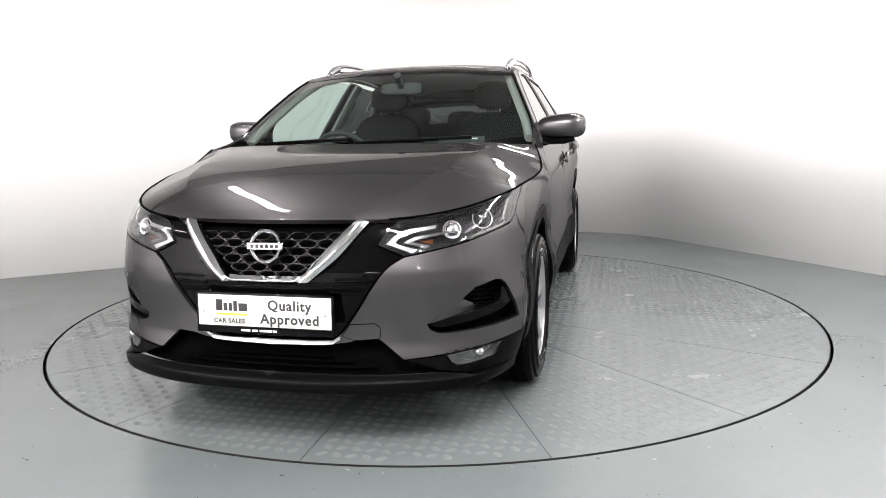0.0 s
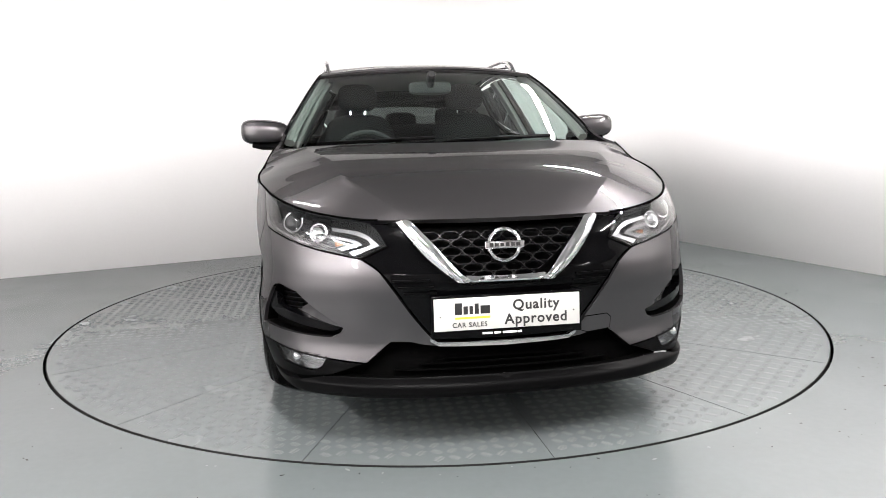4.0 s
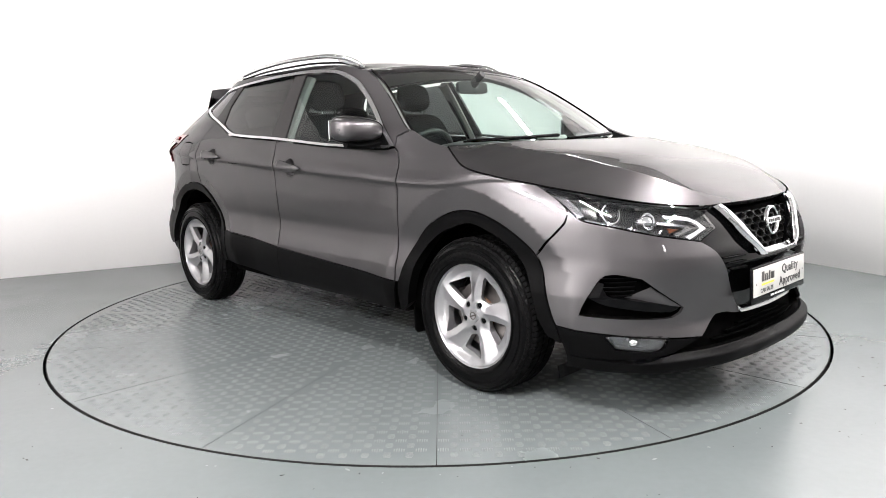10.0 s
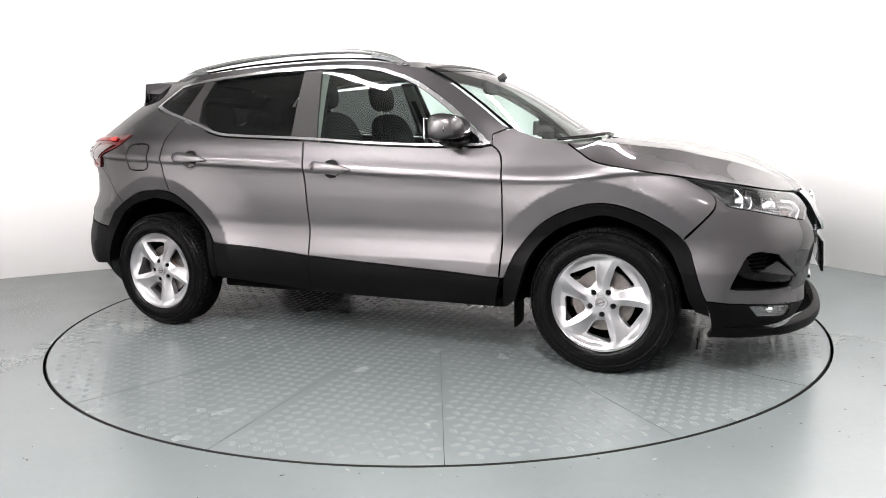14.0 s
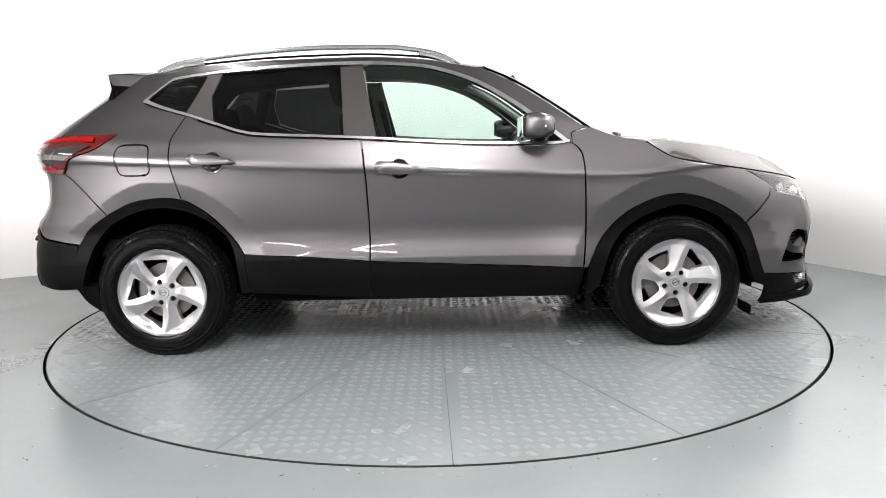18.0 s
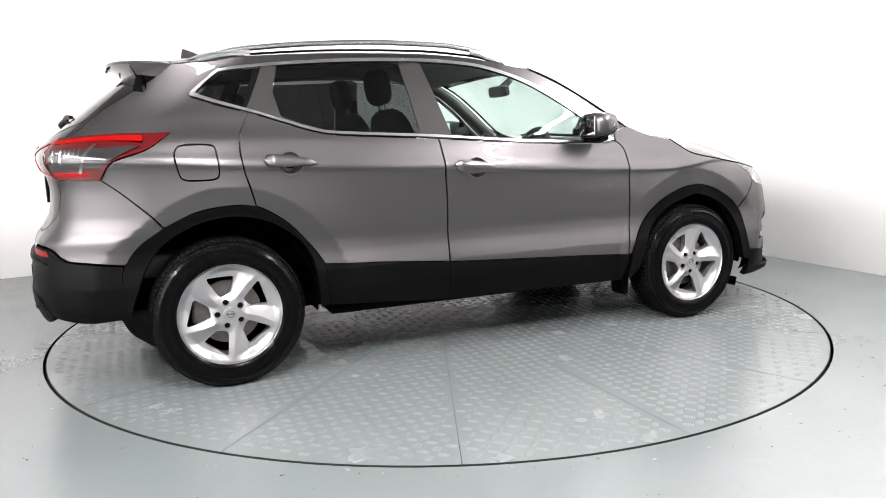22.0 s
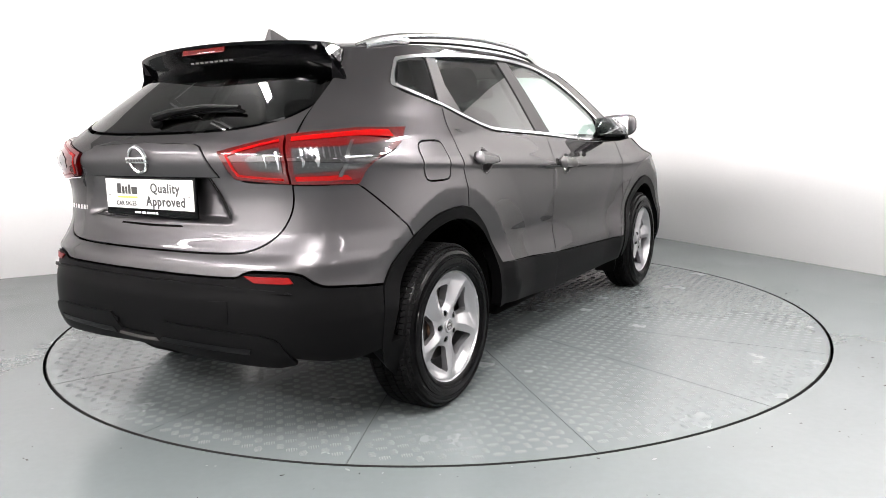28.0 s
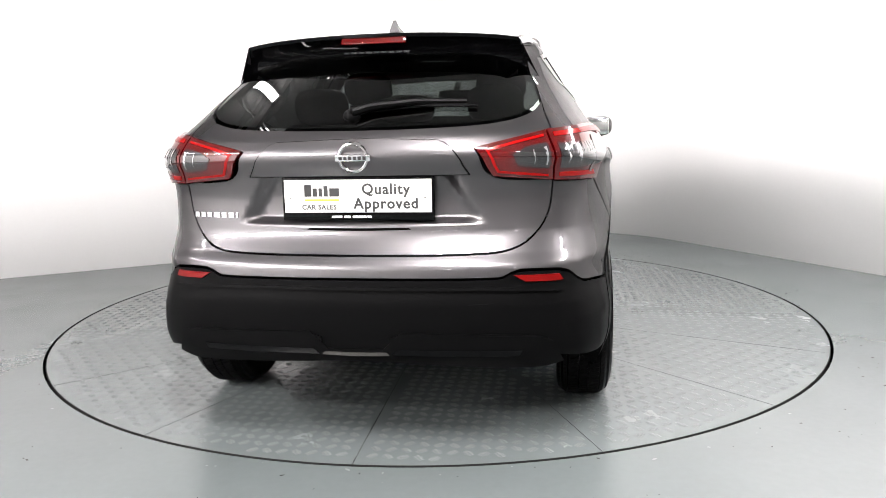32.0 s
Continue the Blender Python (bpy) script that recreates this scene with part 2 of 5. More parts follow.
def skin(name, material, parent, pts, holes=(), surf=None, lift=0.0, sides=(-1,), cell=.045, fold=.014, gap=.0034, label="", whole=False):
    """A panel cut out of the body's skin by an outline in (round, height), its edges folded in.
    sides: -1 the car's right, 1 its left; whole: one mesh of both halves."""
    plain = surf is None and not callable(lift)
    surf = surf or (lambda s, z: shell(s, z, lift(s, z) if callable(lift) else lift))

    def nrm(u, v):
        e = .003
        a, b, c, d = surf(u - e, v), surf(u + e, v), surf(u, v - e), surf(u, v + e)
        n = (Vector(b) - Vector(a)).cross(Vector(d) - Vector(c))
        return n.normalized() if n.length > 1e-12 else Vector((0, 1, 0))
    loops = []
    for i, lp in enumerate([pts, *holes]):
        lp = list(lp)
        if area2(lp) < 0:
            lp.reverse()
        if whole:
            lp = [(0 if u < 1e-4 else LENGTH if u > LENGTH - .03 else u, v) for u, v in lp]
        lq = inset(lp, gap if i == 0 else -gap)
        if whole:
            lq = [(p[0] if p[0] in (0, LENGTH) else q[0], q[1]) for p, q in zip(lp, lq)]
        lp = lq
        loops.append(lp)
    flat = [p for lp in loops for p in lp]
    tris = mathutils_tess([[Vector((x, y, 0)) for x, y in lp] for lp in loops])
    bm = bmesh.new()
    vs = [bm.verts.new((x, y, 0)) for x, y in flat]
    for a, b, c in tris:
        if len({a, b, c}) < 3:
            continue
        t = [flat[a], flat[b], flat[c]]
        ar = area2(t)
        if abs(ar) < 1e-9:
            continue
        try:
            bm.faces.new([vs[a], vs[b], vs[c]] if ar > 0 else [vs[a], vs[c], vs[b]])
        except ValueError:
            pass
    for k in (0, 1):
        lo, hi = min(p[k] for p in flat), max(p[k] for p in flat)
        n = int((hi - lo) / cell)
        for i in range(1, n + 1):
            co, no = [0, 0, 0], [0, 0, 0]
            co[k], no[k] = lo + (hi - lo) * i / (n + 1), 1
            bmesh.ops.bisect_plane(bm, geom=bm.verts[:] + bm.edges[:] + bm.faces[:], plane_co=co, plane_no=no, dist=1e-6)
    bm.verts.ensure_lookup_table()
    bm.verts.index_update()
    if plain:
        n3 = [Vector(normal(v.co.x, v.co.y)) for v in bm.verts]
        p3 = [Vector(shell(v.co.x, v.co.y)) + n * lift for v, n in zip(bm.verts, n3)]
    else:
        p3 = [Vector(surf(v.co.x, v.co.y)) for v in bm.verts]
        n3 = [nrm(v.co.x, v.co.y) for v in bm.verts]
    faces = [[v.index for v in f.verts] for f in bm.faces]
    seam = {v.index for v in bm.verts if whole and (v.co.x < 1e-5 or v.co.x > LENGTH - 1e-5)}
    for i in seam:
        n3[i].y = 0
        p3[i].y = 0
        n3[i].normalize()
    rim = [(l.vert.index, l.link_loop_next.vert.index) for f in bm.faces for l in f.loops if l.edge.is_boundary]
    rim = [e for e in rim if not (e[0] in seam and e[1] in seam)]
    bm.free()
    made = []
    stock = []
    for sg in sides:
        V = [Vector((p.x, p.y * sg, p.z)) for p in p3]
        N = [Vector((n.x, n.y * sg, n.z)) for n in n3]
        F = [f[:] if sg > 0 else f[::-1] for f in faces]
        LN = [N[i] for f in F for i in f]
        if fold:
            base = len(V)
            where = {}
            for a, b in rim:
                for i in (a, b):
                    if i not in where:
                        where[i] = len(V)
                        V.append(V[i] - N[i] * fold)
                q = [b, a, where[a], where[b]] if sg > 0 else [a, b, where[b], where[a]]
                fn = (V[q[1]] - V[q[0]]).cross(V[q[2]] - V[q[0]])
                fn = fn.normalized() if fn.length > 1e-12 else N[a]
                F.append(q)
                LN += [fn] * 4
        stock.append((V, F, LN))
    if whole:
        V, F, LN = stock[0]
        k = len(V)
        V = V + stock[1][0]
        F = F + [[i + k for i in f] for f in stock[1][1]]
        stock = [(V, F, LN + stock[1][2])]
    for V, F, LN in stock:
        made.append(part(name, rows_mesh(name, V, F, LN), material, parent, label))
    return made


from mathutils.geometry import tessellate_polygon as mathutils_tess

BOTH = (-1, 1)


def patch(name, material, parent, fn, nu, nv, fold=0.0, label=""):
    """A sheet fn(u, v), u and v from 0 to 1, with smooth shading from its own form."""
    V, N = [], []
    for i in range(nu + 1):
        for j in range(nv + 1):
            u, v = i / nu, j / nv
            e = 1e-3
            V.append(Vector(fn(u, v)))
            n = (Vector(fn(min(1, u + e), v)) - Vector(fn(max(0, u - e), v))).cross(Vector(fn(u, min(1, v + e))) - Vector(fn(u, max(0, v - e))))
            N.append(n.normalized())
    w = nv + 1
    F = [[i * w + j, (i + 1) * w + j, (i + 1) * w + j + 1, i * w + j + 1] for i in range(nu) for j in range(nv)]
    LN = [N[i] for f in F for i in f]
    if fold:
        border = [i * w for i in range(nu + 1)] + [nu * w + j for j in range(1, w)] + [i * w + nv for i in range(nu - 1, -1, -1)] + [j for j in range(nv - 1, -1, -1)]
        pairs = list(zip(border, border[1:]))
        low = {}
        for a, b in pairs:
            for i in (a, b):
                if i not in low:
                    low[i] = len(V)
                    V.append(V[i] - N[i] * fold)
            q = [b, a, low[a], low[b]]
            fn_ = (V[q[1]] - V[q[0]]).cross(V[q[2]] - V[q[0]])
            F.append(q)
            LN += [fn_.normalized() if fn_.length > 1e-12 else N[a]] * 4
    return part(name, rows_mesh(name, V, F, LN), material, parent, label)


def lettering(name, text, size, material, parent, m, depth=.0006, label=""):
    cu = bpy.data.curves.new(name, "FONT")
    cu.body, cu.size, cu.extrude, cu.align_x = text, size, depth, "CENTER"
    cu.resolution_u, cu.space_character, cu.offset = 3, 1.12, size * .022
    tmp = new(name, cu)
    me = bpy.data.meshes.new_from_object(tmp.evaluated_get(bpy.context.evaluated_depsgraph_get()))
    bpy.data.objects.remove(tmp)
    bpy.data.curves.remove(cu)
    ob = part(name, me, material, parent, label)
    ob.matrix_basis = m
    return ob


def slab(name, material, parent, pts, thick, m, bevel=.0, label=""):
    """A flat plate of outline pts in its own x, y, of some thickness, placed by m."""
    bm = bmesh.new()
    f = bm.faces.new([bm.verts.new((x, y, 0)) for x, y in pts])
    if f.normal.z < 0 or area2(list(pts)) < 0:
        f.normal_flip()
    out = bmesh.ops.extrude_face_region(bm, geom=[f])
    for v in out["geom"]:
        if isinstance(v, bmesh.types.BMVert):
            v.co.z += thick
    bm.normal_update()
    bmesh.ops.recalc_face_normals(bm, faces=bm.faces[:])
    if bevel:
        top = [e for e in bm.edges if all(abs(v.co.z - thick) < 1e-7 for v in e.verts)]
        bmesh.ops.bevel(bm, geom=top, offset=bevel, segments=2, profile=.5, affect="EDGES")
    ob = part(name, bm, material, parent, label)
    ob.matrix_basis = m
    return ob


# ---- the room ----
WALLPAINT = mat("white_wall_paint", (.90, .89, .885), .6, 0, vary=.012, scale=1.2, bump=.06, fine=40)
# for the unseen wall behind the camera, dark to deepen reflections in the car
BACKPAINT = mat("grey_wall_paint", (.25, .25, .245), .7, 0, vary=.03, scale=1.5)
# unseen ceiling: mid grey, so less light bounces into the shadows
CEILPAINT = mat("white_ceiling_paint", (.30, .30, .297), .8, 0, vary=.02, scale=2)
FLOORPAINT = mat("grey_green_floor_paint", (.092, .105, .106), .24, 0, vary=.05, scale=2.2, bump=.05, fine=30, rvary=.03)
PLATEPAINT = mat("grey_green_plate_paint", (.099, .112, .113), .25, 0, vary=.05, scale=3, bump=.02, fine=60, rvary=.03)
TREADPAINT = mat("worn_tread_paint", (.104, .116, .117), .48, 0, vary=.08, scale=4, spec=.35)

# the long wall, the bend and the second wall are one sheet
bm = bmesh.new()
line = [(WIDE, 0)] + [(BEND - BEND * math.sin(radians(9 * k)), BEND - BEND * math.cos(radians(9 * k))) for k in range(11)] + [(0, DEEP)]
low = [bm.verts.new(room_point(a, b, -.02)) for a, b in line]
top = [bm.verts.new(room_point(a, b, HIGH)) for a, b in line]
for i in range(len(line) - 1):
    bm.faces.new((low[i], low[i + 1], top[i + 1], top[i]))
ob = part("wall_back", bm, WALLPAINT, label="plain white painted studio wall with a rounded corner")
sol = ob.modifiers.new("thick", "SOLIDIFY")
sol.thickness, sol.offset = .12, 1
tagged(ob, kind="structure", category="wall")
for nm, (a0, b0), (a1, b1) in (("wall_front", (WIDE, DEEP), (0, DEEP)), ("wall_side", (WIDE, 0), (WIDE, DEEP))):
    bm = bmesh.new()
    p, q = room_point(a0, b0, -.02), room_point(a1, b1, -.02)
    d = (q - p).normalized()
    out = Vector((d.y, -d.x, 0))
    mid = room_point(WIDE / 2, DEEP / 2, 0)
    if (mid - p).dot(out) > 0:
        out = -out
    vs = [bm.verts.new(w + o * .12 + Vector((0, 0, h))) for h in (0, HIGH + .02) for w, o in ((p, out * 0), (q, out * 0), (q, out), (p, out))]
    for f in ((0, 1, 5, 4), (1, 2, 6, 5), (2, 3, 7, 6), (3, 0, 4, 7), (0, 3, 2, 1), (4, 5, 6, 7)):
        bm.faces.new([vs[i] for i in f])
    bmesh.ops.recalc_face_normals(bm, faces=bm.faces[:])
    tagged(part(nm, bm, WALLPAINT if nm == "wall_side" else BACKPAINT, smooth=False), "plain white painted side wall of the studio" if nm == "wall_side" else "unseen plain grey wall behind the camera, added dark for the car's reflections", "wall", kind="structure")
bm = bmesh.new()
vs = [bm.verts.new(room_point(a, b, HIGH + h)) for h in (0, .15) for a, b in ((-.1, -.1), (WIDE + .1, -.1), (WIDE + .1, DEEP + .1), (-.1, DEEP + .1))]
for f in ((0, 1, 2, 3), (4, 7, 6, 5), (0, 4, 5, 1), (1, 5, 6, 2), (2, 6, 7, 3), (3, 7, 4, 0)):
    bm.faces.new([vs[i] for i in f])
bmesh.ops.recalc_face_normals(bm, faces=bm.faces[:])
tagged(part("ceiling", bm, CEILPAINT, smooth=False), "unseen plain studio ceiling, greyed to weaken the fill light", "ceiling", kind="structure")

RADIUS, SLOT = 2.262, .012
# the floor with the round pit of the turntable let into it
bm = bmesh.new()
N_ = 160
ring = [bm.verts.new(((RADIUS + SLOT) * math.cos(2 * math.pi * i / N_), (RADIUS + SLOT) * math.sin(2 * math.pi * i / N_), 0)) for i in range(N_)]
pit = [bm.verts.new((v.co.x, v.co.y, -.12)) for v in ring]
corners = [room_point(a, b, 0) for a, b in ((-.3, -.3), (WIDE + .3, -.3), (WIDE + .3, DEEP + .3), (-.3, DEEP + .3))]
outer = []
for i in range(N_):
    d = Vector((math.cos(2 * math.pi * i / N_), math.sin(2 * math.pi * i / N_), 0))
    best = 99
    for p, q in zip(corners, corners[1:] + corners[:1]):
        e = q - p
        den = d.x * e.y - d.y * e.x
        if abs(den) > 1e-9:
            t = (p.x * e.y - p.y * e.x) / den
            w = (p.x * d.y - p.y * d.x) / den
            if t > 0 and -1e-6 <= w <= 1 + 1e-6:
                best = min(best, t)
    outer.append(bm.verts.new(d * best))
for i in range(N_):
    j = (i + 1) % N_
    bm.faces.new((ring[i], outer[i], outer[j], ring[j]))
    bm.faces.new((pit[i], ring[i], ring[j], pit[j]))
bm.faces.new(pit)
floor = tagged(part("floor", bm, FLOORPAINT), "grey-green painted concrete floor, scuffed round the turntable", "floor", kind="structure")
floor.data.materials.append(DARK)
for f in floor.data.polygons:
    if f.center.z < -.02:
        f.material_index = 1

# ---- the turntable ----
turntable = tagged(new("turntable"), "round grey-green painted tread-plate vehicle turntable set flush in the floor", "turntable")
bm = bmesh.new()
lathe(bm, [(0.001, -.004), (RADIUS - .02, -.004), (RADIUS - .02, -.1), (.001, -.1)], 120, "z", close=True)
part("bed", bm, DARK, turntable, "dark steel bed of the turntable")
bm = bmesh.new()
lathe(bm, [(RADIUS - .004, 0), (RADIUS - .001, .0005), (RADIUS, -.003), (RADIUS, -.05), (RADIUS - .004, -.05)], 160, "z", close=True)
part("edge_rim", bm, mat("dark_rim", (.012, .012, .012), .8, 0, vary=.3, spec=.02), turntable, "dark worn steel rim")
SECTORS = 16
for k in range(SECTORS):
    a0, a1 = radians(1.5 + 22.5 * k), radians(1.5 + 22.5 * (k + 1))
    bm = bmesh.new()
    arc = [a0 + .0007 + (a1 - a0 - .0014) * i / 8 for i in range(9)]
    inn = [bm.verts.new((.60 * math.cos(a), .60 * math.sin(a), 0)) for a in arc]
    out = [bm.verts.new(((RADIUS - .0045) * math.cos(a), (RADIUS - .0045) * math.sin(a), 0)) for a in arc]
    for i in range(8):
        bm.faces.new((inn[i], out[i], out[i + 1], inn[i + 1]))
    ext = bmesh.ops.extrude_edge_only(bm, edges=[e for e in bm.edges if e.is_boundary])
    for v in ext["geom"]:
        if isinstance(v, bmesh.types.BMVert):
            v.co.z -= .0038
    part("floor_plate", bm, PLATEPAINT, turntable, smooth=False)
bm = bmesh.new()
lathe(bm, [(.001, 0), (.597, 0), (.597, -.0038)], 64, "z")
part("centre_plate", bm, PLATEPAINT, turntable)

# five-bar tread, one joined mesh
random.seed(4)
PITCH = .056
V, F = [], []
n = int(RADIUS / PITCH) + 1
for i in range(-n, n + 1):
    for j in range(-n, n + 1):
        cx, cy = i * PITCH, j * PITCH
        r = math.hypot(cx, cy)
        if r > RADIUS - .05:
            continue
        sa = (math.degrees(math.atan2(cy, cx)) - 1.5) % 22.5
        if r > .57 and min(sa, 22.5 - sa) * radians(1) * r < .022 or abs(r - .6) < .03:
            continue
        turn = radians(45 if (i + j) % 2 else -45)
        c, s = math.cos(turn), math.sin(turn)
        for k in range(5):
            off = (k - 2) * .0088
            hl, hw, h = .0155 - .0022 * abs(k - 2), .0024, .0009
            base = len(V)
            for (px, py, pz) in ((-hl, -hw, 0), (hl, -hw, 0), (hl, hw, 0), (-hl, hw, 0), (-hl * .8, -hw * .45, h), (hl * .8, -hw * .45, h), (hl * .8, hw * .45, h), (-hl * .8, hw * .45, h)):
                px, py = px, py + off
                V.append((cx + px * c - py * s, cy + px * s + py * c, pz + .0002))
            F += [[base + q for q in f] for f in ((0, 1, 5, 4), (1, 2, 6, 5), (2, 3, 7, 6), (3, 0, 4, 7), (4, 5, 6, 7))]
tread = part("tread_pattern", rows_mesh("tread_pattern", V, F), TREADPAINT, turntable, "raised five-bar tread, paint worn off on top")
tagged(tread, kind="stuff")


# ---- the car ----
car = tagged(new("car"), "dark grey metallic crossover car with black cladding on the turntable", "car")

WS = curve((1.0, 1.31), (1.06, 1.21), (1.141, 1.085), (1.28, .855), (1.4, .63), (1.46, .48), (1.5, .36), (1.53, .2))


def screen(y, z):
    return WS(z) - .34 * y * y, y, z


@functools.lru_cache(maxsize=None)
def edge_of_screen(z):
    """Where the windscreen meets the side: its y, and the round place on the skin."""
    lo, hi = 1.2, 3.6
    for _ in range(24):
        s = (lo + hi) / 2
        x, y, _z = shell(s, z)
        if x > screen(y, z)[0]:
            lo = s
        else:
            hi = s
    return shell(lo, z)[1], lo


@functools.lru_cache(maxsize=None)
def round_at_x(x, z):
    lo, hi = 0, LENGTH
    for _ in range(24):
        s = (lo + hi) / 2
        if shell(s, z)[0] > x:
            lo = s
        else:
            hi = s
    return lo


ROOF_EDGE = curve((-1.75, 1.425), (-1.5, 1.462), (-1.1, 1.50), (-.7, 1.523), (-.3, 1.53), (0, 1.515), (.15, 1.492), (.26, 1.46))
ROOF_MID = curve((-1.75, 1.487), (-1.5, 1.508), (-1.1, 1.535), (-.6, 1.553), (-.2, 1.553), (.1, 1.538), (.3, 1.515), (.42, 1.495))
TOPZ = 1.46
TOPY, TOPS = edge_of_screen(TOPZ)
BACKX = -1.47

# outlines on the skin, as (round, height)
DOOR_FRONT = [(2.052, 1.059), (2.010, 1.022), (1.993, .925), (1.987, .63), (2.0, .43)]
PILLAR_B = [(3.117, 1.098), (3.103, .979), (3.092, .81), (3.087, .609), (3.088, .481)]
BELT_F = [(2.052, 1.059), (2.172, 1.05), (2.61, 1.064), (3.117, 1.098)]
BELT_R = [(3.117, 1.098), (3.593, 1.122), (3.73, 1.14), (3.87, 1.183), (4.048, 1.235)]
DOOR_BACK = [(4.048, 1.235), (4.089, 1.138), (4.09, 1.057), (4.083, .976), (4.06, .894), (4.036, .815)]
ARCH_R = [(4.584, .589), (4.545, .655), (4.457, .744), (4.321, .805), (4.143, .826), (4.036, .815), (3.989, .797), (3.88, .724), (3.778, .608), (3.727, .53)]
ARCH_R_IN = [(4.60, .33), (4.531, .50), (4.469, .63), (4.347, .737), (4.168, .777), (3.992, .75), (3.856, .667), (3.781, .553), (3.752, .33)]
ARCH_F = [(1.976, .43), (1.909, .571), (1.79, .70), (1.638, .775), (1.491, .796), (1.344, .762), (1.216, .69), (1.15, .616), (1.088, .477), (1.045, .378)]
ARCH_F_IN = [(1.92, .33), (1.85, .54), (1.728, .668), (1.559, .735), (1.447, .735), (1.285, .661), (1.17, .512), (1.10, .33)]
HOOD_SIDE = [(1.005, .915), (1.2, .945), (1.45, .98), (1.56, 1.025), (1.64, 1.062)]
SEAM_F = [(1.005, .775), (1.08, .713), (1.165, .642)]
LAMP_LOW = [(1.005, .915), (.965, .83), (.94, .79), (.83, .765), (.69, .734), (.50, .70)]
LAMP_TOP = [(.405, .742), (.46, .818), (.66, .848), (.83, .882), (1.005, .915)]
CHROME_TOP = [(2.052, 1.059), (2.16, 1.15), (2.322, 1.276), (2.517, 1.392), (2.72, 1.464), (2.896, 1.492), (3.176, 1.504), (3.54, 1.493), (3.943, 1.463), (4.33, 1.44)]

FLAP = spline([(4.39, 1.02), (4.385, 1.075), (4.36, 1.092), (4.3, 1.095), (4.235, 1.092), (4.205, 1.075), (4.198, 1.02), (4.203, .962), (4.23, .944), (4.3, .941), (4.36, .944), (4.385, .962)], .01, True)


def cup(s, z, r=.050):
    """Round opening for a handle's bowl."""
    return [(s + r * 1.04 * math.cos(2 * math.pi * i / 28), z + r * math.sin(2 * math.pi * i / 28)) for i in range(28)]


# doors, wings and the side frame
for sg in BOTH:
    d = skin("front_door", PAINT, car, outline(BELT_F, PILLAR_B[1:], [(2.5, .452), (2.0, .43)], DOOR_FRONT[::-1][1:]), holes=[cup(2.926, .948)], cell=.021, gap=.0043, sides=(sg,), label="dark grey front door")[0]
    d2 = skin("rear_door", PAINT, car, outline(BELT_R, DOOR_BACK[1:], ARCH_R[6:], [(3.4, .508), (3.088, .481)], PILLAR_B[::-1][1:]), holes=[cup(3.862, 1.001)], cell=.021, gap=.0043, sides=(sg,), label="dark grey rear door")[0]
    for door, run in ((d, [(1.995, .43), (2.5, .452), (3.088, .481), (3.088, .288), (2.03, .285), (1.995, .43)]), (d2, [(3.088, .481), (3.4, .508), (3.727, .533), (3.712, .335), (3.088, .288), (3.088, .481)])):
        skin("door_cladding", PLASTIC, door, outline(*[[a, b] if i == 0 else [b] for i, (a, b) in enumerate(zip(run, run[1:]))]), lift=.004, sides=(sg,), gap=.001)
    wing = outline([*HOOD_SIDE], [(1.82, 1.092), (1.955, 1.142)], [(2.055, 1.112)], [(2.052, 1.059)], DOOR_FRONT[1:], [(1.976, .43)], ARCH_F[1:8], SEAM_F[::-1], [(.969, .828), (1.005, .915)])
    skin("front_wing", PAINT, car, wing, cell=.022, gap=.0042, sides=(sg,), label="dark grey front wing")
    screen_run = [(edge_of_screen(z)[1] + .012, z) for z in (1.155, 1.2, 1.25, 1.3, 1.35, 1.4, 1.44, TOPZ)]
    roof_run = []
    for x in (.12, 0, -.2, -.5, -.9, -1.2, BACKX):
        z = ROOF_EDGE(x)
        roof_run.append((round_at_x(x, z), z))
    tail_run = [(round_at_x(-1.54, 1.405), 1.405), (round_at_x(-1.65, 1.33), 1.33), (4.907, 1.232), (4.942, 1.128)]
    frame_ = outline([(2.055, 1.112), (1.968, 1.142)], [screen_run[0]], screen_run[1:], roof_run, tail_run, [(4.44, 1.147)], [(4.512, 1.078), (4.667, 1.025), (4.738, .955)],
                     [(4.457, .744)], ARCH_R[3:6], DOOR_BACK[::-1][1:], [(4.2, 1.258), (4.43, 1.298), (4.50, 1.322)], [(4.46, 1.39), (4.40, 1.43), (4.33, 1.44)], CHROME_TOP[::-1][1:], [(2.055, 1.112)])
    skin("side_frame", PAINT, car, frame_, cell=.024, holes=[FLAP] if sg < 0 else (), sides=(sg,), label="dark grey roof side and rear quarter")
    if sg < 0:
        skin("fuel_flap", PAINT, car, FLAP, fold=.01, gap=.0042, sides=(sg,), label="dark grey fuel flap")
    # cladding round the wheels
    skin("rear_arch_cladding", PLASTIC, car, outline([*ARCH_R], [(3.712, .335)], [(3.752, .33)], ARCH_R_IN[::-1][1:], [(4.63, .36), (4.584, .589)]), lift=.007, sides=(sg,), gap=.001, fold=.05)
    skin("front_arch_cladding", PLASTIC, car, outline([*ARCH_F], [(1.045, .31)], [(1.10, .33)], ARCH_F_IN[::-1][1:], [(1.98, .29), (1.976, .43)]), lift=.007, sides=(sg,), gap=.001, fold=.05)

